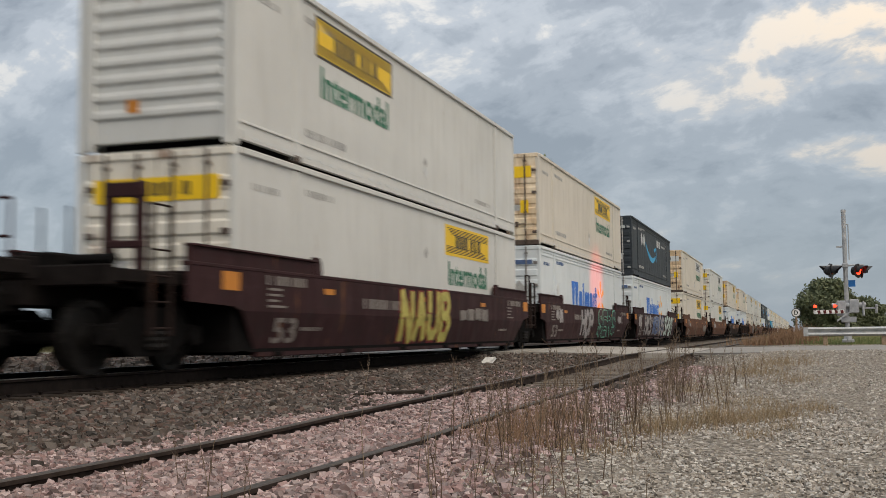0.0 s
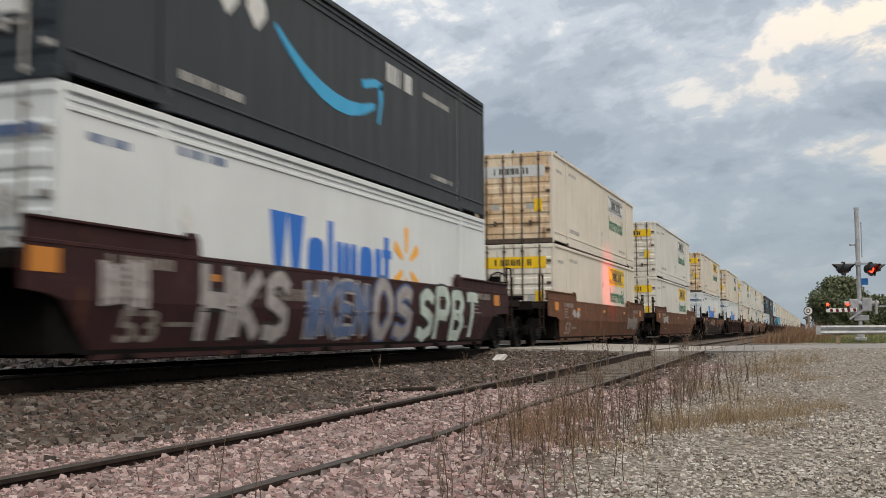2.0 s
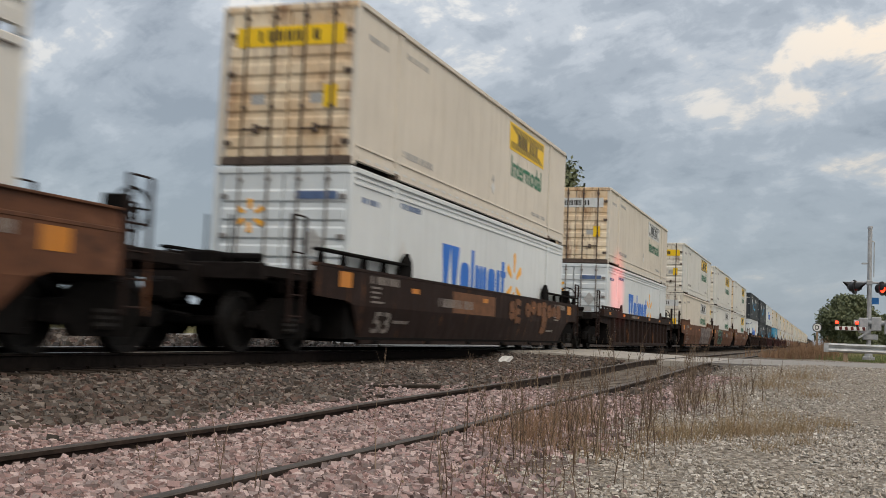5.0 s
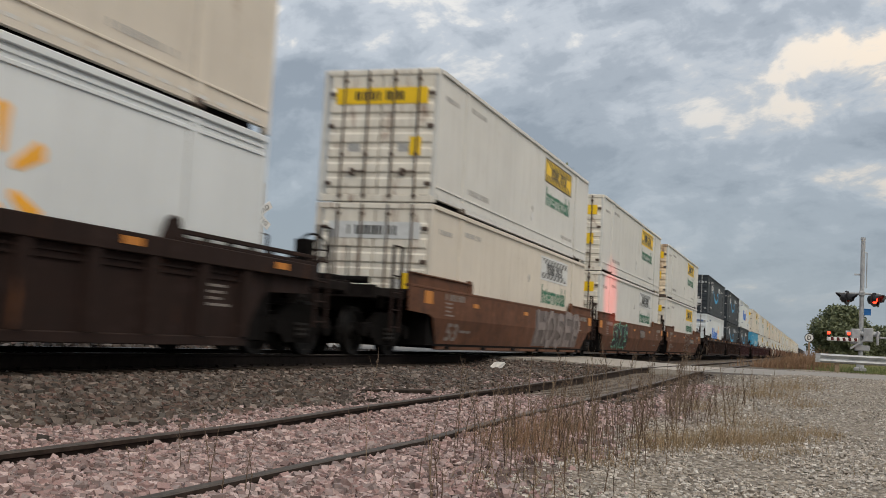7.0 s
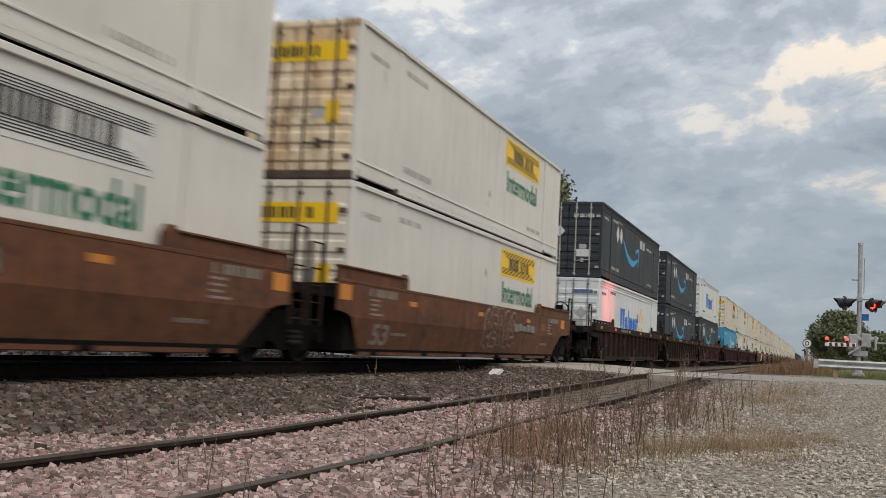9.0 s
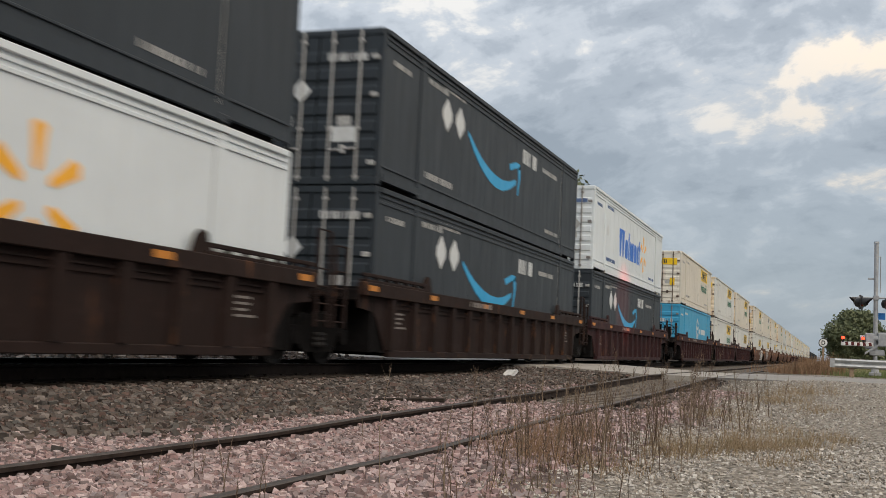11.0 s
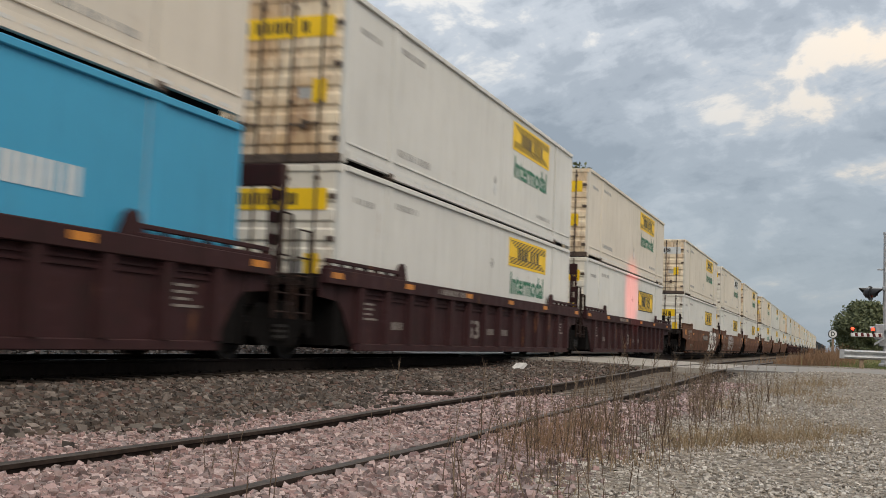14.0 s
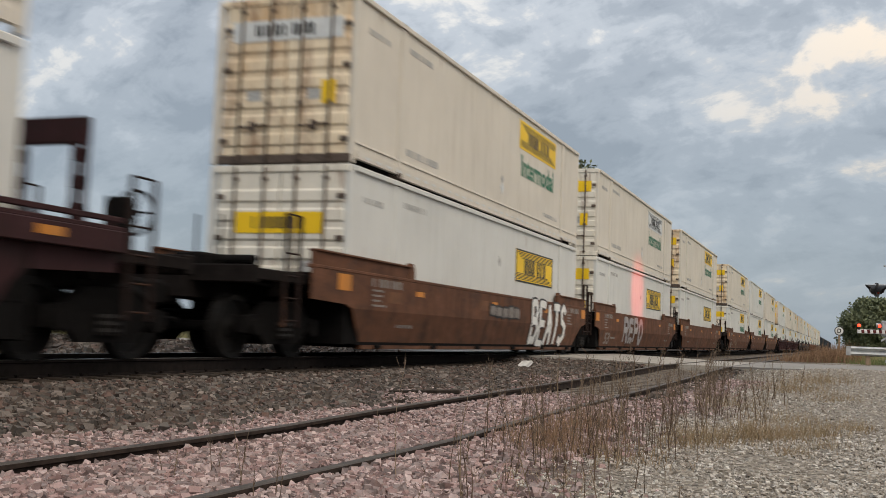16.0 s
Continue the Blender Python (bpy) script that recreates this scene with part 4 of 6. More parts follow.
def side_panel(c, style, y0, text):
    """Sign panel with framed black bars, and the green word beneath it."""
    z1, z0, y1 = 2.66, 1.95, y0 + 3.6
    if not text:
        z1, z0 = 2.34, 1.52
    if style == "outline":
        p = part("brand_panel", ("sp", style, y0, text), lambda: flat_side(rect(y0, y1, z0, z1)), SILVER, c, "pale faded sign panel with black bars")
    else:
        p = part("brand_panel", ("sp", style, y0, text), lambda: flat_side(rect(y0, y1, z0, z1)), YELLOW, c, "yellow sign panel with black bars")
    part("lettering", ("spl", y0, text), lambda: word_bars(y0 + 0.75, y1 - 0.75, z0 + 0.2, z1 - 0.2, 7, 5, FX + 0.004), INK, p)

    def lines():
        s = Shape()
        for k in range(5):
            z = z1 - 0.08 - k * 0.035
            s.prism(rect(y0 + 0.1 + k * 0.1, y1 - 0.1, z, z + 0.014), "x", FX + 0.002, FX + 0.008)
            z = z0 + 0.07 + k * 0.035
            s.prism(rect(y0 + 0.1, y1 - 0.1 - k * 0.1, z, z + 0.014), "x", FX + 0.002, FX + 0.008)
        return s
    part("sign_line", ("spn", y0, text), lines, INK, p)["kind"] = "stuff"
    if style == "framed":
        def edge():
            s = Shape()
            for r in (rect(y0, y1, z1 - 0.04, z1), rect(y0, y1, z0, z0 + 0.04), rect(y0, y0 + 0.05, z0 + 0.04, z1 - 0.04), rect(y1 - 0.05, y1, z0 + 0.04, z1 - 0.04)):
                s.prism(r, "x", FX + 0.002, FX + 0.008)
            return s
        part("sign_edge", ("spe", y0, text), edge, INK, p)
    if text:
        text_part("word", "Intermodal", 3.2, 0.56, GREEN, c, (FX + 0.003, y0 + 0.2, 1.26), "green word Intermodal")


def dry_van_box(tone, style="yellow", door="yellow", rusty=False, y0=9.75, text=True, seed=1, nose=False):
    skin = {"white": WHITE, "cream": CREAM}[tone]
    look_word = {"white": "White", "cream": "Aged cream"}[tone]
    worn = " with rust-stained doors" if rusty else ""
    c = thing("shipping_container", "%s long steel intermodal container%s, %s sign panel" % (look_word, worn, "yellow" if style != "outline" else "pale"), "container", "containers on the train")
    box_frame(c, skin, ROD_DARK, False)
    if nose:
        def ribs():
            s = Shape().box(-HW + 0.05, HW - 0.05, 0.0, 0.06, 0.12, BOX_H - 0.05, 0.01)
            for i in range(8):
                z = 0.5 + i * 0.27
                s.prism([(-0.045, z), (-0.045, z + 0.08), (0.01, z + 0.13), (0.01, z - 0.05)], "x", -HW + 0.22, HW - 0.22)
            return s
        part("front_wall", "nosewall", ribs, WHITE, c, "white wall with pressed level ribs")
        part("placard", "nosepl", lambda: Shape().box(-0.5, -0.3, -0.05, -0.044, 0.55, 0.75), AMBER, c)
        part("nose_post", "noseps", lambda: Shape().box(HW - 0.2, HW - 0.08, -0.06, 0.02, 0.0, BOX_H, 0.02).box(-HW + 0.08, -HW + 0.2, -0.06, 0.02, 0.0, BOX_H, 0.02), WHITE, c)
    else:
        doors(c, RUSTY if rusty else DOOR_WHITE, ROD_DARK, door, seed)
    side_marks(c, seed, SMALL_INK)
    def slots():
        s = Shape()
        for k in range(34):
            y = 0.5 + k * 0.455
            s.box(HW + 0.02, HW + 0.034, y, y + 0.2, 0.12, 0.165)
        return s
    if NEAR["on"]:
        part("rail_slot", "slots", slots, SILVER, c)["kind"] = "stuff"
    diamond(c, 8.4, 0.75, 0.14, SILVER)
    diamond(c, 8.4, 1.9 if seed % 2 else 0.95, 0.10, SMALL_INK)
    side_panel(c, style, y0, text)
    return c


def store_box(seed=1):
    c = thing("shipping_container", "Clean white container with blue lettering shapes and amber rays", "container", "containers on the train")
    box_frame(c, COLD_WHITE, FITTING, True)
    doors(c, COLD_WHITE, FITTING, "none", seed)
    side_marks(c, seed, SPRAY_BLUE)
    diamond(c, 2.55, 1.6, 0.2, SILVER)

    # wedges, round blobs and bars in the rhythm of the lettering
    def wedge(w, h):
        return flat_side([(0, h), (w * 0.30, 0), (w * 0.66, 0), (w, h)])

    def blob(w, h):
        return flat_side([(w * (0.5 + 0.5 * math.copysign(abs(math.cos(q)) ** 0.6, math.cos(q))), h * (0.5 + 0.5 * math.copysign(abs(math.sin(q)) ** 0.6, math.sin(q)))) for q in (math.pi * k / 8 for k in range(16))])

    def arch(w, h):
        return flat_side([(0, 0), (w, 0), (w, h * 0.8), (w * 0.8, h), (w * 0.2, h), (0, h * 0.9)])
    for kind, y, w, h in (("wedge", 4.86, 0.56, 1.06), ("wedge", 5.44, 0.58, 1.06), ("blob", 6.14, 0.64, 0.76), ("bar", 6.92, 0.2, 1.08), ("arch", 7.26, 0.26, 0.76), ("arch", 7.57, 0.26, 0.76), ("arch", 7.88, 0.26, 0.76), ("blob", 8.26, 0.62, 0.76), ("arch", 9.0, 0.3, 0.76), ("bar", 9.46, 0.22, 1.0)):
        make = {"wedge": wedge, "blob": blob, "arch": arch, "bar": lambda w, h: flat_side(rect(0, w, 0, h))}[kind]
        part("lettering_bar", ("lbar", kind, w, h), lambda make=make, w=w, h=h: make(w, h), BRIGHT_BLUE, c, "blue lettering shape", at=(0, y, 0.92))
    part("lettering_bar", "lcross", lambda: flat_side(rect(0, 0.46, 0, 0.16)), BRIGHT_BLUE, c, "blue lettering shape", at=(0.002, 9.36, 1.52))
    for k in range(6):
        a = math.pi / 2 + k * math.pi / 3

        def ray():
            o = []
            for r, w in ((0.28, -0.06), (0.72, -0.11), (0.78, 0), (0.72, 0.11), (0.28, 0.06), (0.24, 0)):
                o.append((10.65 + r * math.cos(a) - w * math.sin(a), 1.45 + r * math.sin(a) + w * math.cos(a)))
            return flat_side(o)
        part("ray", ("ray", k), ray, SPARK, c, "amber ray of a round emblem")

        def small():
            s = Shape()
            o = []
            for r, w in ((0.12, -0.03), (0.3, -0.05), (0.3, 0.05), (0.12, 0.03)):
                o.append((-0.62 + r * math.cos(a) - w * math.sin(a), 2.0 + r * math.sin(a) + w * math.cos(a)))
            return s.prism(o, "y", -0.045, -0.036)
        part("door_ray", ("dray", k), small, SPARK, c, "amber ray of a round emblem")
    part("door_strip", "dstrip", lambda: Shape().box(0.25, 1.05, -0.045, -0.036, 2.3, 2.44), SPRAY_BLUE, c)
    part("door_placard", "ddia", lambda: Shape().prism([(0.4, 1.55), (0.62, 1.3), (0.84, 1.55), (0.62, 1.8)], "y", -0.047, -0.036), SMALL_INK, c)
    return c


def dark_box(seed=1):
    c = thing("shipping_container", "Charcoal grey container with a cyan curved stripe", "container", "containers on the train")
    box_frame(c, CHARCOAL, CHARCOAL, True)
    doors(c, CHARCOAL, SMALL_INK, "none", seed)
    side_marks(c, seed, SMALL_INK)

    def curve():
        up_, dn = [], []
        for i in range(25):
            f = i / 24
            y = 5.0 + 4.0 * f
            z = lerp_table([(0, 1.92), (0.12, 1.66), (0.25, 1.44), (0.4, 1.27), (0.55, 1.18), (0.7, 1.17), (0.85, 1.26), (1, 1.44)], f)
            h = 0.03 + 0.115 * math.sin(math.pi * (0.04 + 0.90 * f)) ** 0.8
            up_.append((y, z + h))
            dn.append((y, z - h))
        s = Shape()
        for i in range(24):
            s.prism([dn[i], dn[i + 1], up_[i + 1], up_[i]], "x", FX - 0.003, FX + 0.004)
        s.prism([(8.35, 1.80), (9.0, 1.96), (9.36, 1.94), (9.36, 1.80), (9.0, 1.80), (8.45, 1.66)], "x", FX - 0.003, FX + 0.005)
        s.prism([(9.16, 1.82), (9.36, 1.94), (9.40, 1.6), (9.22, 1.12), (9.14, 1.14), (9.24, 1.55)], "x", FX - 0.003, FX + 0.005)
        return s
    part("stripe", "swoosh", curve, SWOOSH, c, "cyan curved stripe with a hooked end")
    for y in (3.55, 4.4):
        part("placard", "hex", lambda: flat_side([(-0.29, 0.08), (-0.29, -0.08), (0, -0.35), (0.29, -0.08), (0.29, 0.08), (0, 0.35)]), SILVER, c, at=(0, y, 2.02))
    part("lettering", "pbars", lambda: word_bars(9.6, 11.2, 2.05, 2.42, 5, 3), SILVER, c, "pale lettering bars")
    part("marking", "pm1", lambda: word_bars(3.3, 4.7, 2.52, 2.64, 11, 8), SMALL_INK, c)
    part("marking", "pm2", lambda: word_bars(11.7, 13.4, 2.15, 2.27, 11, 9), SMALL_INK, c)
    for x in (-0.8, -0.32):
        part("door_placard", "pdia", lambda: Shape().prism([(-0.2, 1.75), (0, 1.52), (0.2, 1.75), (0, 1.98)], "y", -0.047, -0.036), SILVER, c, at=(x, 0, 0))
    part("door_marking", "pdm", lambda: end_bars(0.2, 1.0, 2.28, 2.42, 10, 4, -0.043), SILVER, c)
    part("door_marking", "pdm2", lambda: Shape().box(0.35, 0.85, -0.047, -0.036, 0.78, 1.06), SILVER, c)
    return c


def blue_box(seed=1):
    c = thing("shipping_container", "Sky blue container with pale lettering bars", "container", "containers on the train")
    box_frame(c, BLUE, BLUE, False)
    doors(c, BLUE, FITTING, "none", seed)
    side_marks(c, seed, SILVER)

    def hexa():
        s = Shape()
        for k in range(6):
            a, b = math.pi / 2 + k * math.pi / 3, math.pi / 2 + (k + 0.86) * math.pi / 3
            q = [(8.75 + r * math.cos(w) * 0.85, 1.5 + r * math.sin(w)) for r, w in ((0.72, a), (0.72, b), (0.56, b), (0.56, a))]
            s.prism(q, "x", FX - 0.003, FX + 0.004)
        for z in (1.22, 1.62):
            s.prism([(8.4, z), (8.75, z - 0.16), (9.1, z), (9.1, z + 0.13), (8.75, z - 0.03), (8.4, z + 0.13)], "x", FX - 0.003, FX + 0.004)
        return s
    part("emblem", "hexa", hexa, SILVER, c, "pale six-sided emblem", at=(0, -0.2, 0.2))
    part("lettering", "cbars1", lambda: word_bars(9.55, 10.35, 1.46, 1.78, 2, 31), SILVER, c, "pale lettering bars")
    part("lettering", "cbars", lambda: word_bars(10.6, 12.9, 1.46, 1.78, 7, 33), SILVER, c, "pale lettering bars")
    part("door_lettering", "cdl", lambda: end_bars(-0.3, 0.95, 1.9, 2.08, 8, 12, -0.043), SILVER, c)
    part("door_lettering", "cdl2", lambda: end_bars(0.1, 0.95, 1.4, 1.52, 10, 14, -0.043), SILVER, c)
    return c


# ---- well cars ----
SW = 1.46     # half width outside of the well sides
SILL = 1.43   # top of the well sides
FLOOR = 0.21


def truck_parts(car, y, name="truck"):
    """A two-axle truck with cast side frames, springs and four wheels."""
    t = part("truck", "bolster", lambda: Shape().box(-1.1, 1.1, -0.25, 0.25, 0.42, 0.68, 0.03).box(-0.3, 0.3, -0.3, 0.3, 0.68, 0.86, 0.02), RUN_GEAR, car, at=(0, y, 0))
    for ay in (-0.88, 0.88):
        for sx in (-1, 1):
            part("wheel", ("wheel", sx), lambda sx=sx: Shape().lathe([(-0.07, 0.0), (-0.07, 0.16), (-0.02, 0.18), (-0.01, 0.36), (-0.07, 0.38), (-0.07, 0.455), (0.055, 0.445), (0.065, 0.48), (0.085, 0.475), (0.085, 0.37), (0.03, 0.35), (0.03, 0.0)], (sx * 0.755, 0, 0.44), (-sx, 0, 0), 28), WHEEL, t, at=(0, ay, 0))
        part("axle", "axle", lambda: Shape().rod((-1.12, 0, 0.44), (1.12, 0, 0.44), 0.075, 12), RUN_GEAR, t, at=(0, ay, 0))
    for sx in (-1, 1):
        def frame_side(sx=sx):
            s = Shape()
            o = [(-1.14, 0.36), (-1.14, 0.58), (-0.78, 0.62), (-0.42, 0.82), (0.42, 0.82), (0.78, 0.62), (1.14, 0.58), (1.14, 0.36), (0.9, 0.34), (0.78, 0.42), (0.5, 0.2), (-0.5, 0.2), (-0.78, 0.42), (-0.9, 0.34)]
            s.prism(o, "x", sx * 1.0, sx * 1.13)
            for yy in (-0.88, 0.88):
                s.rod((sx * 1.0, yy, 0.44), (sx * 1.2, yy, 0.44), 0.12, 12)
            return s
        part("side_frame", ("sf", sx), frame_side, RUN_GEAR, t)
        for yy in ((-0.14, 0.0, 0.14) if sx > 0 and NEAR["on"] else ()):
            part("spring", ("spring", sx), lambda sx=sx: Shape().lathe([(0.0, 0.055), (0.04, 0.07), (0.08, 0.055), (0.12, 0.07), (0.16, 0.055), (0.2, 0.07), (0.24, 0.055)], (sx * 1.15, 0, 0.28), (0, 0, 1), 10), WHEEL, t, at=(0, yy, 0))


FOLD, FOLD_K = 0.80, 0.23   # smooth sides lean inwards below the fold


def leaned(s, style):
    """Lays pieces made for an upright plate on the leaning lower half of a smooth side."""
    if style == "smooth":
        s.v = [(x - max(0.0, FOLD - z) * FOLD_K, y, z) for x, y, z in s.v]
    return s


def folded_side(sx, front, rear):
    """A smooth well side: upright above the fold, leaning inwards below it, cut away over the trucks."""
    a = -1.55 if front == "coupler" else -0.75
    b = BOX_L + (1.55 if rear == "coupler" else 0.75)
    under = [(a, 0.90), (-0.35, 0.86), (-0.1, FOLD), (0.55, FLOOR), (BOX_L - 0.55, FLOOR), (BOX_L + 0.1, FOLD), (BOX_L + 0.35, 0.86), (b, 0.90)]
    s, t = Shape(), 0.032
    vs, fs = [], []
    for y, z in under:
        lean = max(0.0, FOLD - z) * FOLD_K
        mid = max(z + 0.001, FOLD)
        for x, zz in ((SW + 0.012, SILL), (SW + 0.012, mid), (SW + 0.012 - lean, z), (SW + 0.012 - lean - t, z), (SW + 0.012 - t, mid), (SW + 0.012 - t, SILL)):
            vs.append((sx * x, y, zz))
    for j in range(len(under) - 1):
        for i in range(6):
            k = (i + 1) % 6
            fs.append((j * 6 + i, j * 6 + k, j * 6 + 6 + k, j * 6 + 6 + i))
    n = 6 * (len(under) - 1)
    return s.add(vs, fs + [(0, 1, 2, 3, 4, 5), (n, n + 1, n + 2, n + 3, n + 4, n + 5)])


def side_outline(front, rear):
    """Outline in (y, z) of a well side; the lower ends are cut away over the trucks."""
    a = -1.55 if front == "coupler" else -0.75
    b = BOX_L + (1.55 if rear == "coupler" else 0.75)
    return [(0.55, FLOOR), (BOX_L - 0.55, FLOOR), (BOX_L - 0.1, 0.78), (BOX_L + 0.1, 0.93), (b, 0.98), (b, SILL - 0.01), (a, SILL - 0.01), (a, 0.98), (-0.1, 0.93), (0.1, 0.78)]


def well_car(style, col, front, rear, seed, look_word, spray=None):
    car = thing("well_car", "%s %s-sided steel well car carrying two stacked containers" % (look_word, "smooth" if style == "smooth" else "ribbed"), "rail car", "well cars of the train")
    a = -1.55 if front == "coupler" else -0.75
    b = BOX_L + (1.55 if rear == "coupler" else 0.75)
    sooty = col is DARK_BROWN and style == "smooth"
    for sx in (-1, 1):
        if style == "smooth":
            def side(sx=sx):
                return folded_side(sx, front, rear)
        else:
            def side(sx=sx):
                return Shape().prism(side_outline(front, rear), "x", sx * (SW - 0.112), sx * (SW - 0.08))
        p = part("well_side", ("wside", style, front, rear, sx), side, col, car)
        part("top_chord", ("chord", front, rear, sx, style), lambda sx=sx: Shape().box(sx * SW - (0.1 if sx > 0 else (0.02 if style == "smooth" else 0.045)), sx * SW + ((0.02 if style == "smooth" else 0.045) if sx > 0 else 0.1), a, b, SILL - (0.06 if style == "smooth" else 0.24), SILL, 0.012), col, p)
        part("bottom_chord", ("bchord", sx, style), lambda sx=sx, off=(0.105 if style == "smooth" else 0.0): Shape().box(sx * (SW - off) - (0.12 if sx > 0 else 0.0), sx * (SW - off) + (0.0 if sx > 0 else 0.12), 0.56, BOX_L - 0.56, FLOOR - 0.075, FLOOR + 0.05, 0.012), col, p)
        if style == "ribbed" and (sx > 0 or NEAR["on"]):
            n = 14 if sx > 0 else 0
            for i in range(n):
                y = 0.65 + (BOX_L - 1.3) * i / (n - 1)
                part("rib", ("rib", sx), lambda sx=sx: rib_shape(sx), col, p, at=(0, y, 0))
            for z in (1.02, 1.10):
                part("stiffener", ("stiff", sx), lambda sx=sx: Shape().box(sx * (SW - 0.07) - 0.02, sx * (SW - 0.07) + 0.02, 0.6, BOX_L - 0.6, 0, 0.03), col, p, at=(0, 0, z))
        for e0, e1, nm in ((a, 2.5, "f"), (BOX_L - 2.5, b, "r")):
            part("guide_plate", ("guide", sx, nm, front if nm == "f" else rear, style, sooty), lambda sx=sx, e0=e0, e1=e1: guide_shape(sx, e0, e1, "open" if sooty else style), RUN_GEAR if sooty else col, p)
    # thin black sheets added in the gap beside the box as its shade
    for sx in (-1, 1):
        part("well_liner", ("wshade", sx), lambda sx=sx: Shape().box(sx * 1.345 - 0.004, sx * 1.345 + 0.004, -0.15, BOX_L + 0.15, 0.6, SILL - 0.02), CAR_HOLE, car)
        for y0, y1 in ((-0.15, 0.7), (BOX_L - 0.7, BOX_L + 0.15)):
            part("end_liner", ("eshade", sx, y0), lambda sx=sx, y0=y0, y1=y1: Shape().box(sx * 1.336 - 0.004, sx * 1.336 + 0.004, y0, y1, FLOOR + 0.02, SILL - 0.04), CAR_HOLE, car)
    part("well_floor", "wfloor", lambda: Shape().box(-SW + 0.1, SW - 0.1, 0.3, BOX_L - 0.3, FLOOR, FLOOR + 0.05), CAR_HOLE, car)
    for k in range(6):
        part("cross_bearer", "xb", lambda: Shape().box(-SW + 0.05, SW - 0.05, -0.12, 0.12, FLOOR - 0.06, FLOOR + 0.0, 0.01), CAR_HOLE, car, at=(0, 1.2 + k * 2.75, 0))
    for end, kind, sy, y0 in (("front", front, -1, 0.0), ("rear", rear, 1, BOX_L)):
        pl = part("end_platform", ("plat", kind, sy), lambda kind=kind, sy=sy: platform_shape(kind, sy), GRIME_SHADE, car, at=(0, y0, 0))
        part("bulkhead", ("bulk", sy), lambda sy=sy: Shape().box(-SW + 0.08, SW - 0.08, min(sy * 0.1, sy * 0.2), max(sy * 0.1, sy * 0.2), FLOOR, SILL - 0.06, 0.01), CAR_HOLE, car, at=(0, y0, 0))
        if kind == "coupler":
            truck_parts(car, y0 + sy * 1.77)
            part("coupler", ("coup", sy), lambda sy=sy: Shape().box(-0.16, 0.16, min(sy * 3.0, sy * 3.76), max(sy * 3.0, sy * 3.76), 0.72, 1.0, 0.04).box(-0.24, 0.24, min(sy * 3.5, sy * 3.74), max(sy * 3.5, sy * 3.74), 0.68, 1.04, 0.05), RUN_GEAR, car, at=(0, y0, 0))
            ladder(car, y0 + sy * 2.0, SW - 0.1, DARK_BROWN, 0.55, 2.1)
            ladder(car, y0 + sy * 2.9, -SW + 0.35, DARK_BROWN, 0.75, 2.2)
            tall = col is MAROON and style == "ribbed"
            if end == "rear":
                brake_stand(car, y0 + 2.1, col, tall and seed != 23)
            else:
                if tall:
                    brake_stand(car, y0 - 1.9, col, tall)
                elif col is MAROON:
                    part("end_frame", "eframe", lambda: end_frame_shape(), col, car, at=(0, y0 - 1.5, 0))
                part("brake_rigging", "rig", lambda: rigging_shape(), RUN_GEAR, car, at=(0, y0 - 0.4, 0))
        elif end == "rear":
            if col is MAROON and style == "ribbed":
                brake_stand(car, y0 + 1.3, col, True, 0.8)
            elif col is MAROON:
                part("end_frame", "eframe", lambda: end_frame_shape(), col, car, at=(0, y0 + 0.95, 0))
            truck_parts(car, y0 + 1.6)
            ladder(car, y0 + 1.25, SW - 0.12, DARK_BROWN, 0.7, 2.15)
            ladder(car, y0 + 1.9, SW - 0.12, DARK_BROWN, 0.7, 1.95)
    # amber strips and small white stencils along the side
    rnd = random.Random(seed)
    smooth = style == "smooth"
    fx = SW + 0.0135 if smooth else SW - 0.079
    for y in ((2.9, 7.6, 12.2) if smooth else (-0.4, 2.7, 6.2, 9.4, 12.7, BOX_L + 0.3)):
        part("reflector", ("refl", smooth), lambda: Shape().box(SW + 0.012, SW + (0.017 if smooth else 0.05), -0.2, 0.2, 0, 0.095), AMBER, car, at=(0, y, 1.12 if smooth else 1.28))
    if smooth:
        for y in (-0.42, BOX_L + 0.42):
            part("reflector", "reflbig", lambda: Shape().box(SW + 0.012, SW + 0.017, -0.24, 0.24, 0, 0.26), AMBER, car, at=(0, y, 1.08))
        for y in (1.15, BOX_L - 1.05):
            part("stencil", ("stl", y), lambda y=y: word_bars(y - 0.5, y + 0.9, 1.20, 1.34, 5, 17, fx), PALE_INK, car)
        for y in (1.9, BOX_L - 2.3):
            part("stencil", ("stl2", y), lambda y=y: leaned(word_bars(y, y + 0.8, 0.52, 0.58, 5, 19, fx), style), PALE_INK, car)
    if col is not BROWN:
        part("stencil", ("st1", smooth, seed % 3), lambda: word_bars(4.2, 6.6, 0.92, 1.10, 10, seed % 3, fx) if smooth else word_bars(4.2, 5.9, 1.27, 1.38, 9, seed % 3, SW + 0.047), PALE_INK, car, at=(0, rnd.uniform(-0.4, 0.9), 0))
    part("stencil", ("st2", smooth), lambda: stencil_block(fx), PALE_INK, car, at=(0.0, 0.7 if smooth else 0.92, 0.82 if smooth else 0.62))
    part("stencil", ("st2", smooth), lambda: stencil_block(fx), PALE_INK, car, at=(0.0, BOX_L - 1.6 if smooth else 14.62, 0.82 if smooth else 0.62))
    numbered = (seed % 2 == 0 or col is MAROON) if smooth else (col is MAROON and seed != 23)
    if numbered and not smooth:
        for y, n in ((7.68, 6), (8.84, 5), (2.0, 4)):
            part("stencil", ("st5", y), lambda y=y, n=n: word_bars(y, y + 0.75, 0.52, 0.66, n, 23, fx), PALE_INK, car)
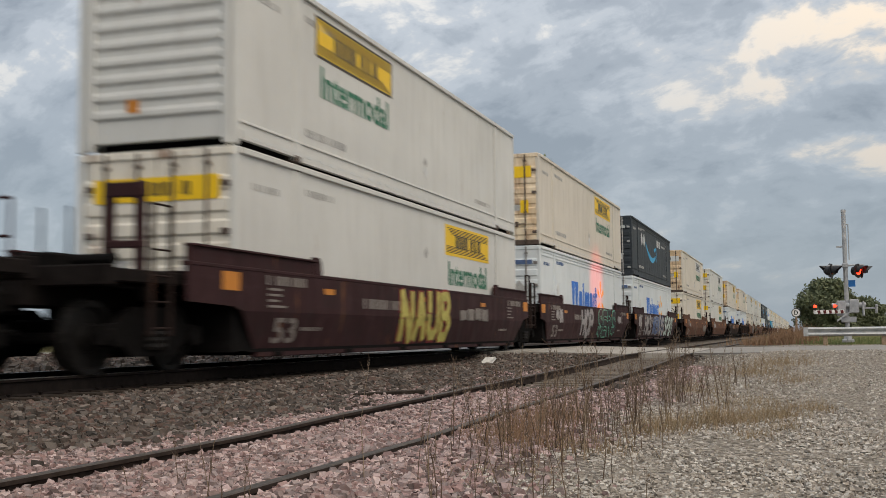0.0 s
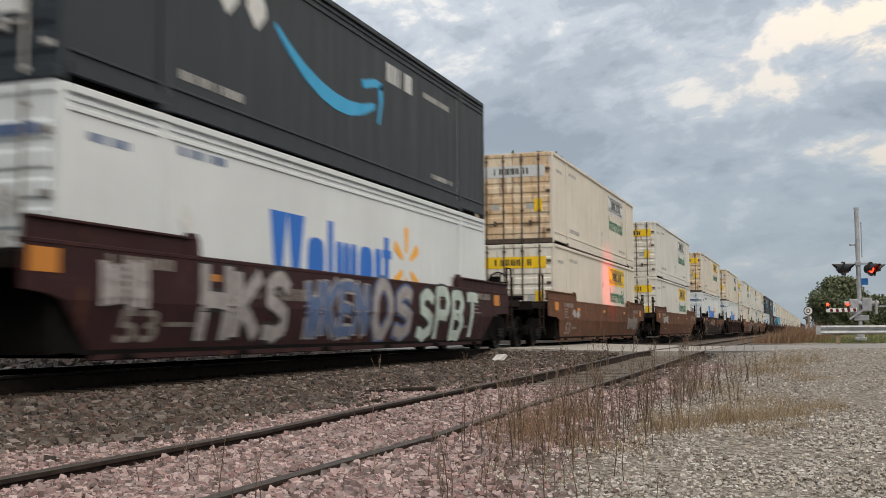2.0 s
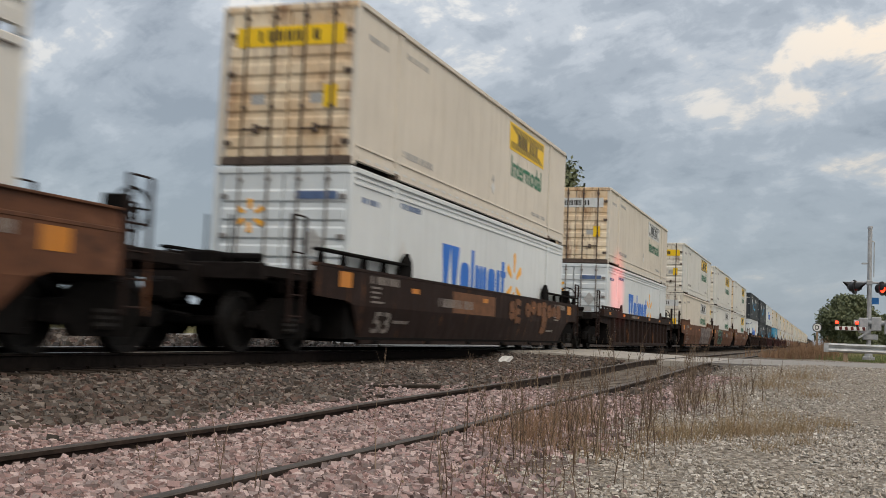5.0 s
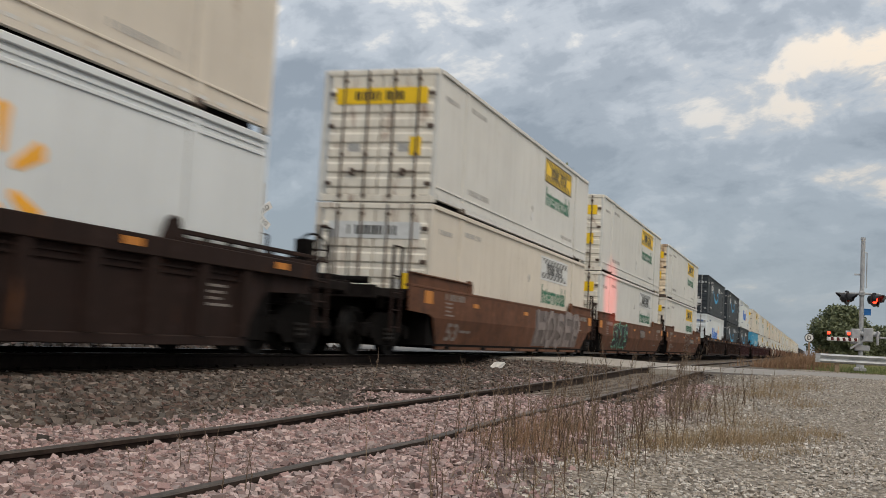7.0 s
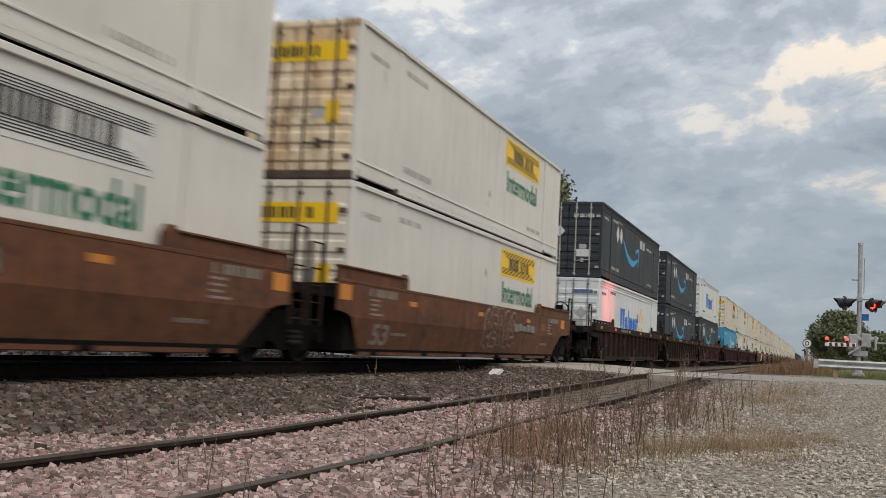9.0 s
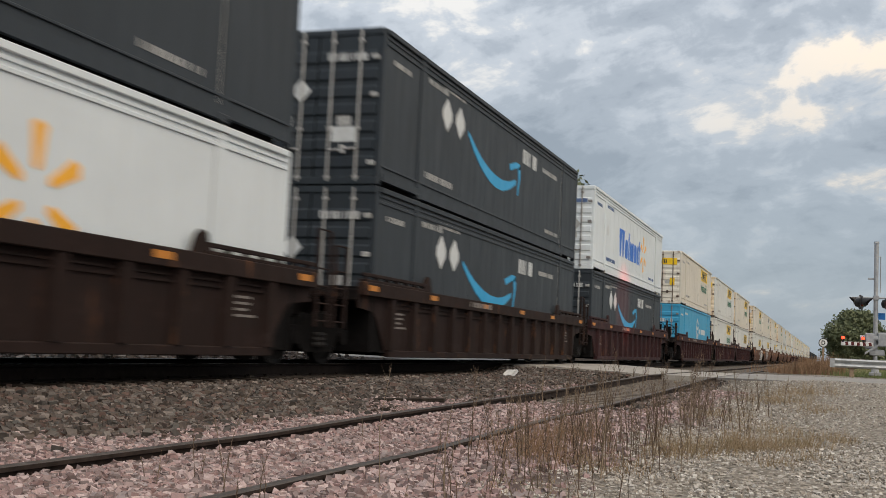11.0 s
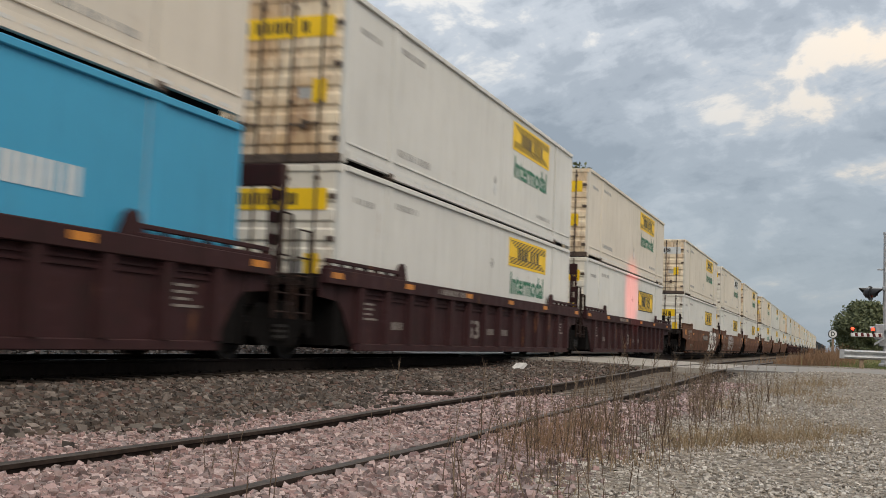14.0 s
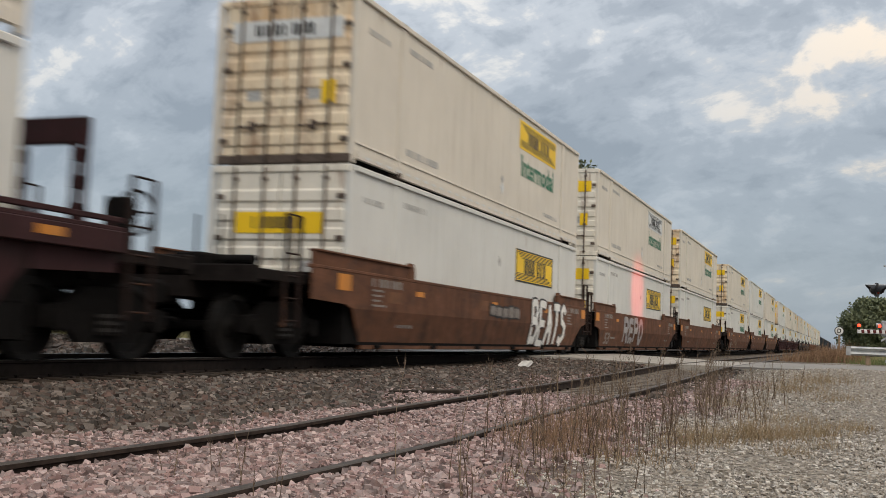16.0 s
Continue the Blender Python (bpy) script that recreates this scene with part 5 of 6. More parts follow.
    if numbered:
        n53 = text_part("stencil", "53", 0.8, 0.40, PALE_INK, car, (fx + 0.002 - (FOLD - 0.33) * FOLD_K, 0.95, 0.33) if smooth else (fx + 0.002, 6.53, 0.42), "faded white number 53")
        if smooth:
            n53.rotation_euler = (0, math.atan(FOLD_K), 0)
    if spray:
        for args in spray:
            graffiti(car, style, *args)
    return car


def rib_shape(sx):
    s = Shape()
    x0, x1 = sx * (SW - 0.082), sx * (SW + 0.03)
    o = [(x0, -0.12), (x1, -0.075), (x1, 0.075), (x0, 0.12)]
    return s.prism(o, "z", FLOOR + 0.055, SILL - 0.235)


def guide_shape(sx, e0, e1, style):
    s = Shape()
    x0, x1 = sorted((sx * (SW - 0.09), sx * (SW - 0.02)))
    if style == "smooth":
        s.prism([(e0 + 0.1, SILL), (e1, SILL), (e1, SILL + 0.16), (e1 - 0.08, SILL + 0.2), (e0 + 0.1, SILL + 0.2)], "x", x0, x1)
        s.box(x0 - 0.04, x1 + 0.04, e0 + 0.1, e1 - 0.05, SILL + 0.2, SILL + 0.235, 0.008)
        w = e1 if e0 < 0 else e0
        s.prism([(w - 0.16, SILL), (w + 0.16, SILL), (w + 0.14, SILL + 0.2), (w + 0.05, SILL + 0.29), (w - 0.06, SILL + 0.29), (w - 0.14, SILL + 0.2)], "x", x0 - 0.01, x1 + 0.012)
    elif style == "open":
        s.box(x0 - 0.05, x1 + 0.05, e0 + 0.1, e1, SILL + 0.19, SILL + 0.235, 0.008)
        for i in range(5):
            y = e0 + 0.25 + (e1 - e0 - 0.5) * i / 4
            s.prism([(y - 0.1, SILL), (y + 0.1, SILL), (y + 0.04, SILL + 0.2), (y - 0.04, SILL + 0.2)], "x", x0, x1)
        w = e1 if e0 < 0 else e0
        s.prism([(w - 0.24, SILL), (w + 0.24, SILL), (w + 0.2, SILL + 0.28), (w, SILL + 0.44), (w - 0.2, SILL + 0.3)], "x", x0 - 0.01, x1 + 0.012)
    else:
        s.box(x0 - 0.05, x1 + 0.03, e0 + 0.1, e1, SILL, SILL + 0.05, 0.008)
        s.box(x0, x1, e0 + 0.1, e1, SILL + 0.1, SILL + 0.16, 0.008)
        n = 7
        for i in range(n):
            y = e0 + 0.2 + (e1 - e0 - 0.4) * i / (n - 1)
            s.box(x0, x1, y - 0.03, y + 0.03, SILL + 0.04, SILL + 0.11)
        w = e1 if e0 < 0 else e0
        s.prism([(w - 0.22, SILL), (w + 0.22, SILL), (w + 0.1, SILL + 0.27), (w, SILL + 0.31), (w - 0.1, SILL + 0.25)], "x", x0, x1)
    return s


def platform_shape(kind, sy):
    s = Shape()

    def bx(x0, x1, y0, y1, z0, z1, c=0.015):
        s.box(x0, x1, min(sy * y0, sy * y1), max(sy * y0, sy * y1), z0, z1, c)
    if kind == "coupler":
        bx(-0.36, 0.36, 0.1, 3.3, 0.82, 1.25)
        bx(-SW + 0.1, SW - 0.1, 0.25, 1.5, 1.18, 1.3)
        bx(-SW + 0.1, SW - 0.1, 2.95, 3.1, 1.05, 1.3)
        bx(-1.1, 1.1, 1.5, 3.0, 1.24, 1.29)
        bx(-SW + 0.1, -SW + 0.22, 1.5, 3.0, 1.1, 1.26)
        bx(SW - 0.22, SW - 0.1, 1.5, 3.0, 1.1, 1.26)
        for x in (-0.9, 0.9):
            bx(x - 0.06, x + 0.06, 1.6, 1.75, 0.9, 1.24)
    else:
        bx(-0.45, 0.45, 0.1, 1.6, 0.80, 1.2)
        bx(-SW + 0.1, SW - 0.1, 0.2, 0.75, 1.1, 1.3)
        bx(-0.95, 0.95, 0.7, 1.3, 1.15, 1.25)
    return s


def ladder(car, y, x, col, z0, z1):
    def make():
        s = Shape()
        for yy in (-0.22, 0.22):
            s.box(-0.025, 0.025, yy - 0.03, yy + 0.03, z0 - 0.1, z1, 0.008)
        n = 4
        for i in range(n):
            z = z0 + (SILL + 0.1 - z0) * i / (n - 1)
            s.rod((0, -0.2, z), (0, 0.2, z), 0.014, 6)
        s.rod((0, -0.22, z1), (0, 0.22, z1), 0.016, 6)
        s.box(-1.0 if x > 0 else 0.0, 0.0 if x > 0 else 1.0, -0.03, 0.03, 1.13, 1.19)
        return s
    part("ladder", ("lad", x > 0, z0, z1), make, col, car, at=(x, y, 0))


def brake_stand(car, y, col, tall, dx=0.0):
    """The tall cut-out frame and hand wheel on the end platform."""
    def make():
        s = Shape()
        for x in (-0.55, 0.35):
            s.box(x - 0.1, x - 0.05, -0.05, 0.05, 1.25, 2.62, 0.01)
            s.box(x + 0.05, x + 0.1, -0.05, 0.05, 1.25, 2.62, 0.01)
            for k in range(4):
                s.box(x - 0.1, x + 0.1, -0.06, 0.06, 1.35 + k * 0.33, 1.5 + k * 0.33, 0.01)
        s.box(-0.66, 0.46, -0.05, 0.05, 2.55, 2.88, 0.015)
        return s
    if tall:
        st = part("brake_stand", "bstand", make, col, car, at=(dx, y, 0))
    else:
        st = part("brake_stand", "bpost", lambda: Shape().box(0.78, 1.12, -0.06, 0.06, 1.25, 1.6, 0.02), DARK_BROWN, car, at=(0, y, 0))

    if dx:
        return

    def wheel():
        s = Shape()
        n = 18
        for i in range(n):
            a, b = 2 * math.pi * i / n, 2 * math.pi * (i + 1) / n
            s.rod((0.95 + 0.27 * math.cos(a), 0.3, 1.75 + 0.27 * math.sin(a)), (0.95 + 0.27 * math.cos(b), 0.3, 1.75 + 0.27 * math.sin(b)), 0.02, 6)
        for k in range(5):
            a = 2 * math.pi * k / 5
            s.rod((0.95, 0.3, 1.75), (0.95 + 0.27 * math.cos(a), 0.3, 1.75 + 0.27 * math.sin(a)), 0.014, 5)
        s.rod((0.95, 0.0, 1.75), (0.95, 0.36, 1.75), 0.04, 8)
        s.box(0.82, 1.08, -0.1, 0.15, 1.27, 1.9, 0.02)
        return s
    part("hand_brake_wheel", "bwheel", wheel, RUN_GEAR, st)


def end_frame_shape():
    """Posts and grab irons on the front platform."""
    s = Shape()
    for x in (0.25, 0.72):
        s.box(x - 0.07, x + 0.07, -0.04, 0.04, 1.25, 2.42, 0.01)
    s.box(0.18, 0.80, -0.05, 0.05, 2.3, 2.5, 0.012)
    s.box(0.18, 0.80, -0.05, 0.05, 1.62, 1.72, 0.012)
    for x in (-1.1, -0.6):
        s.rod((x, -0.9, 1.25), (x, -0.9, 2.25), 0.022, 6)
    s.rod((-1.1, -0.9, 2.25), (-0.6, -0.9, 2.25), 0.022, 6)
    s.rod((-1.1, -0.9, 1.75), (-0.6, -0.9, 1.75), 0.022, 6)
    return s


def rigging_shape():
    s = Shape()
    s.rod((-0.9, -1.9, 1.42), (0.9, -1.9, 1.42), 0.07, 10)
    s.box(-0.25, 0.25, -2.3, -1.2, 1.25, 1.5, 0.03)
    s.rod((0.9, -2.5, 1.1), (0.9, 0.2, 1.0), 0.025, 6)
    s.rod((-0.6, -2.7, 0.6), (0.5, -3.2, 0.5), 0.03, 6)
    s.rod((0.75, -2.6, 1.3), (0.75, -2.6, 2.0), 0.02, 6)
    s.rod((0.35, -2.6, 1.3), (0.35, -2.6, 2.0), 0.02, 6)
    return s


def patch_shape(y0, y1, z0, z1):
    """A painted patch in two strips that meet at the fold of the side."""
    s = Shape()
    for a, b in ((z0, min(z1, FOLD)), (max(z0, FOLD), z1)):
        if b > a:
            s.prism(rect(y0, y1, a, b), "x", SW + 0.0125, SW + 0.015)
    return s


def stencil_block(x):
    s = Shape()
    rnd = random.Random(9)
    for k in range(4):
        s.prism(rect(0, rnd.uniform(0.3, 0.62), 0.30 - k * 0.085, 0.335 - k * 0.085), "x", x, x + 0.004)
    return s


STROKES = {
    "N": [[(0, 0), (0, 1), (1, 0), (1, 1)]],
    "A": [[(0, 0), (0.5, 1), (1, 0)], [(0.2, 0.38), (0.8, 0.38)]],
    "U": [[(0, 1), (0, 0.2), (0.3, 0), (0.7, 0), (1, 0.2), (1, 1)]],
    "B": [[(0, 0), (0, 1), (0.7, 1), (0.9, 0.78), (0.6, 0.52), (0, 0.52)], [(0.6, 0.52), (1, 0.3), (0.75, 0), (0, 0)]],
    "S": [[(1, 0.88), (0.6, 1), (0.1, 0.86), (0.1, 0.6), (0.9, 0.42), (0.95, 0.15), (0.5, 0), (0, 0.1)]],
    "E": [[(1, 1), (0, 1), (0, 0), (1, 0)], [(0, 0.5), (0.8, 0.5)]],
    "P": [[(0, 0), (0, 1), (0.75, 1), (1, 0.75), (0.75, 0.46), (0, 0.46)]],
    "R": [[(0, 0), (0, 1), (0.75, 1), (1, 0.75), (0.75, 0.48), (0, 0.48)], [(0.4, 0.48), (1, 0)]],
    "T": [[(0, 1), (1, 1)], [(0.5, 1), (0.5, 0)]],
    "O": [[(0.3, 0), (0, 0.3), (0, 0.7), (0.3, 1), (0.7, 1), (1, 0.7), (1, 0.3), (0.7, 0), (0.3, 0)]],
    "C": [[(1, 0.85), (0.6, 1), (0.15, 0.8), (0, 0.45), (0.2, 0.1), (0.6, 0), (1, 0.15)]],
    "H": [[(0, 0), (0, 1)], [(1, 0), (1, 1)], [(0, 0.5), (1, 0.5)]],
    "K": [[(0, 0), (0, 1)], [(1, 1), (0.1, 0.45), (1, 0)]],
    "W": [[(0, 1), (0.25, 0), (0.5, 0.7), (0.75, 0), (1, 1)]],
    "~": [[(0, 0.4), (0.25, 0.8), (0.5, 0.3), (0.75, 0.75), (1, 0.35)]],
    "#": [[(0.1, 0), (0, 1)], [(0.5, 0.05), (0.45, 0.95)], [(0.95, 0), (0.9, 1)], [(0, 0.25), (1, 0.3)], [(0, 0.75), (1, 0.7)]],
}


def graffiti(car, style, y0, y1, z0, z1, word, mat, edge, seed):
    """Sprayed strokes, fat and uneven, with an outline behind; ~ and # are scrawls."""
    rnd = random.Random(seed)
    n = len(word)
    w = (y1 - y0) / n
    strokes = []
    for i, sign in enumerate(word):
        a, b = y0 + (i + 0.16) * w, y0 + (i + 0.84) * w
        top_, low_ = z1 - rnd.uniform(0, 0.1), z0 + rnd.uniform(0, 0.1)
        for line in STROKES[sign]:
            strokes.append([(a + (b - a) * p + rnd.gauss(0, 0.012), low_ + (top_ - low_) * q + rnd.gauss(0, 0.012)) for p, q in line])
    fat = min(0.11, 0.125 * w)

    def make(width, x, d):
        s = Shape()
        for lift, pts in enumerate(strokes):
            fine = []
            for p, q in zip(pts, pts[1:]):
                for k in range(4):
                    f = k / 4
                    fine.append((p[0] + (q[0] - p[0]) * f, p[1] + (q[1] - p[1]) * f + 0.02 * math.sin(3.0 * f)))
            fine.append(pts[-1])
            for k, (p, q) in enumerate(zip(fine, fine[1:])):
                e = Vector((q[0] - p[0], q[1] - p[1]))
                if e.length < 1e-4:
                    continue
                nrm = Vector((-e.y, e.x)).normalized() * width
                e = e.normalized() * width * 0.5
                s.prism([(p[0] - e.x + nrm.x, p[1] - e.y + nrm.y), (p[0] - e.x - nrm.x, p[1] - e.y - nrm.y), (q[0] + e.x - nrm.x, q[1] + e.y - nrm.y), (q[0] + e.x + nrm.x, q[1] + e.y + nrm.y)], "x", x, x + d + 0.0006 * ((k + 3 * lift) % 11))
        return leaned(s, style)
    if edge:
        o = part("spray_outline", ("sp0", seed), lambda: make(fat + 0.05, SW + 0.0135, 0.004), edge, car, "sprayed outline")
        o["kind"] = "stuff"
    o = part("spray_paint", ("sp1", seed), lambda: make(fat, SW + 0.0255, 0.004), mat, car, "sprayed fat strokes")
    o["kind"] = "stuff"


def hopper_car(seed):
    """Dark freight car far down the train."""
    car = thing("hopper_car", "Dark steel hopper car at the far end of the train", "rail car", "hopper cars of the train")
    part("hopper_body", "hbody", lambda: Shape().prism([(-1.45, 1.3), (-1.5, 1.6), (-1.5, 4.3), (-1.1, 4.7), (1.1, 4.7), (1.5, 4.3), (1.5, 1.6), (1.45, 1.3)], "y", 0.8, 15.2), CHARCOAL, car)
    for k in range(9):
        part("post", "hpost", lambda: Shape().box(-1.56, 1.56, -0.06, 0.06, 1.3, 4.3, 0.01), CHARCOAL, car, at=(0, 1.2 + k * 1.7, 0))
    for k in range(3):
        part("hopper_chute", "hchute", lambda: Shape().add([(-1.3, -1.8, 1.35), (1.3, -1.8, 1.35), (1.3, 1.8, 1.35), (-1.3, 1.8, 1.35), (-0.5, -0.4, 0.4), (0.5, -0.4, 0.4), (0.5, 0.4, 0.4), (-0.5, 0.4, 0.4)], [(0, 1, 2, 3), (4, 7, 6, 5), (0, 4, 5, 1), (1, 5, 6, 2), (2, 6, 7, 3), (3, 7, 4, 0)]), CAR_HOLE, car, at=(0, 4.3 + k * 3.7, 0))
    part("sill", "hsill", lambda: Shape().box(-0.35, 0.35, -0.4, 16.4, 0.85, 1.3, 0.02), RUN_GEAR, car)
    truck_parts(car, 1.5)
    truck_parts(car, 14.5)
    return car


# ---- the train ----
def build_train():
    """Every car with its two boxes; returns (thing, place along the train, height)."""
    rolling = []
    marks = {
        0: [(6.3, 9.6, 0.32, 1.32, "NAUB", SPRAY_YELLOW, SPRAY_RED, 41), (10.2, 12.6, 0.80, 1.02, "####", PALE_INK, None, 42)],
        1: [(5.6, 8.0, 0.35, 1.25, "HOP", SPRAY_GREY, SPRAY_BLACK, 43), (9.0, 13.2, 0.40, 1.28, "SERS", SPRAY_BLACK, SPRAY_MINT, 44), (1.3, 2.4, 0.75, 1.25, "~#", SPRAY_GREY, None, 45), (13.6, 14.6, 0.85, 1.1, "~", SPRAY_GREY, None, 61)],
        2: [(0.5, 1.5, 0.75, 1.3, "##", SPRAY_GREY, None, 46), (2.6, 5.2, 0.35, 1.32, "HKS", SPRAY_GREY, SPRAY_BLACK, 47), (5.7, 8.3, 0.4, 1.25, "WKEN", SPRAY_BLUE, SPRAY_GREY, 48), (8.4, 10.6, 0.35, 1.3, "OS", SPRAY_GREY, SPRAY_BLUE, 49), (10.8, 15.0, 0.32, 1.3, "SPBT", SPRAY_PALE, SPRAY_BLACK, 62)],
        3: [(13.0, 15.6, 0.5, 1.0, "#####", PALE_INK, None, 50), (1.8, 3.0, 0.8, 1.15, "~~", SPRAY_GREY, None, 51)],
        4: [(1.0, 3.0, 0.85, 1.2, "###", SPRAY_GREY, None, 52)],
        5: [(9.6, 10.8, 0.75, 1.25, "SE", PRIMER, None, 53), (11.2, 15.4, 0.95, 1.25, "OOSEOEB", PRIMER, None, 54), (13.0, 13.7, 0.5, 0.95, "S", PRIMER, None, 65)],
        7: [(8.8, 14.9, 0.32, 1.32, "HOSEP", SPRAY_ASH, None, 55)],
        8: [(2.2, 5.8, 0.4, 1.28, "SK#S", SPRAY_BLACK, SPRAY_MINT, 56), (9.2, 10.6, 0.85, 1.15, "###", PALE_INK, SPRAY_BLACK, 57)],
        9: [(7.9, 10.9, 0.45, 1.28, "CEROS", BROWN, PALE_INK, 58), (10.6, 12.9, 0.84, 1.04, "#####", PALE_INK, SPRAY_BLACK, 63)],
        16: [(10.7, 14.4, 0.28, 1.36, "BEATS", STRIPE_WHITE, SPRAY_BLACK, 59), (7.2, 9.6, 0.9, 1.12, "#####", PALE_INK, SPRAY_BLACK, 64)],
        17: [(4.0, 8.0, 0.4, 1.25, "REPO", SPRAY_GREY, None, 60)],
    }
    patches = {
        5: [(5.2, 8.4, 0.82, 1.28, PRIMER)],
        7: [(8.7, 14.7, 0.30, 1.32, SPRAY_DIM)],
        16: [(6.5, 7.1, 1.0, 1.22, PRIMER), (1.4, 2.0, 0.95, 1.15, PRIMER)],
        9: [(13.7, 14.3, 0.95, 1.15, PRIMER)],
    }
    dv = dry_van_box
    plan = [
        # place, car style, paint, words, front end, rear end, upper box, lower box
        (-9.7, "smooth", MAROON, "Maroon", "joint", "coupler", lambda: dv("cream", seed=2), lambda: dv("white", seed=3)),
        (13.9, "smooth", MAROON, "Maroon", "coupler", "joint", lambda: dv("white", "framed", y0=2.75, nose=True, seed=4), lambda: dv("white", seed=5)),
        (33.2, "smooth", MAROON, "Maroon", "joint", "joint", lambda: dv("cream", rusty=True, seed=6), lambda: store_box(7)),
        (52.8, "smooth", MAROON, "Maroon", "joint", "coupler", lambda: dark_box(8), lambda: store_box(9)),
        (76.55, "smooth", BROWN, "Rusty brown", "coupler", "coupler", lambda: dv("cream", "outline", "outline", rusty=True, seed=10), lambda: dv("cream", rusty=False, seed=11)),
        (100.2, "smooth", BROWN, "Rusty brown", "coupler", "coupler", lambda: dv("white", "outline", seed=12), lambda: dv("white", seed=13)),
        (124.5, "smooth", DARK_BROWN, "Sooty brown", "coupler", "coupler", lambda: dv("cream", rusty=True, seed=14), lambda: store_box(15)),
        (148.3, "ribbed", DARK_BROWN, "Sooty brown", "coupler", "coupler", lambda: dv("cream", "outline", "outline", rusty=True, seed=16), lambda: store_box(17)),
        (171.8, "smooth", BROWN, "Rusty brown", "coupler", "joint", lambda: dv("white", "framed", seed=18), lambda: dv("cream", "outline", "outline", rusty=False, seed=19)),
        (191.0, "smooth", BROWN, "Rusty brown", "joint", "joint", lambda: dv("white", seed=20), lambda: dv("white", "outline", seed=21)),
        (210.4, "smooth", BROWN, "Rusty brown", "joint", "coupler", lambda: dv("white", rusty=True, seed=22), lambda: dv("white", seed=23)),
        (234.0, "ribbed", DARK_BROWN, "Sooty brown", "coupler", "joint", lambda: dark_box(24), lambda: store_box(25)),
        (253.5, "ribbed", DARK_BROWN, "Sooty brown", "joint", "joint", lambda: dark_box(26), lambda: dark_box(27)),
        (272.5, "ribbed", MAROON, "Maroon", "joint", "coupler", lambda: store_box(28), lambda: dark_box(29)),
        (296.1, "ribbed", MAROON, "Maroon", "coupler", "joint", lambda: dv("cream", seed=30), lambda: blue_box(31)),
        (315.45, "ribbed", MAROON, "Maroon", "joint", "joint", lambda: dv("white", rusty=True, seed=32), lambda: dv("white", seed=33)),
        (334.15, "ribbed", MAROON, "Maroon", "joint", "coupler", lambda: dv("cream", rusty=True, seed=34), lambda: dv("white", "framed", text=False, seed=35)),
        (357.98, "smooth", BROWN, "Rusty brown", "coupler", "joint", lambda: dv("cream", "yellow", "outline", rusty=True, seed=36), lambda: dv("white", "framed", "low", text=False, seed=37)),
        (377.1, "smooth", BROWN, "Rusty brown", "joint", "joint", lambda: dv("cream", "outline", seed=38), lambda: dv("white", "framed", text=False, seed=39)),
        (396.6, "smooth", BROWN, "Rusty brown", "joint", "coupler", lambda: dv("cream", rusty=True, seed=40), lambda: dv("white", "framed", text=False, seed=41)),
    ]
    y = 420.1
    for k in range(5):
        for j, (f, r) in enumerate((("coupler", "joint"), ("joint", "joint"), ("joint", "coupler"))):
            s = 42 + k * 6 + j * 2
            tone = ("cream", "white", "cream")[(k + j) % 3]
            plan.append((y + j * 19.3, "ribbed" if k % 2 else "smooth", (BROWN, MAROON, DARK_BROWN)[k % 3], ("Rusty brown", "Maroon", "Sooty brown")[k % 3], f, r,
                         lambda tone=tone, s=s: dv(tone, rusty=s % 3 == 0, seed=s), lambda s=s: dv("white", seed=s + 1)))
        y += 62.2
    for i, (u, style, col, word, f, r, top, low) in enumerate(plan):
        NEAR["on"] = i < 21
        car = well_car(style, col, f, r, i + 10, word, marks.get(i - 1))
        for k, (p0, p1, z0, z1, tone) in enumerate(patches.get(i - 1, ())):
            part("paint_patch", ("patch", i, k), lambda: leaned(patch_shape(p0, p1, z0, z1), style), tone, car, "ochre repainted patch" if tone is PRIMER else "dull grey sprayed patch")
        rolling.append((car, u, 0.0))
        rolling.append((low(), u, LOW_Z))
        rolling.append((top(), u, TOP_Z))
    y += 4.0
    for k in range(16):
        rolling.append((hopper_car(k), y + k * 17.2, 0.0))
    return rolling


TRAIN = build_train()


# ---- loose stone ----
def rough_block():
    """Corners and triangles of a block, the start of every broken stone."""
    v = np.array([(x, y, z) for x in (-1, 1) for y in (-1, 1) for z in (-1, 1)], float) * 0.72
    q = [(0, 1, 3, 2), (4, 6, 7, 5), (0, 4, 5, 1), (2, 3, 7, 6), (0, 2, 6, 4), (1, 5, 7, 3)]
    f = np.array([t for a, b, c, d in q for t in ((a, b, c), (a, c, d))])
    return v, f


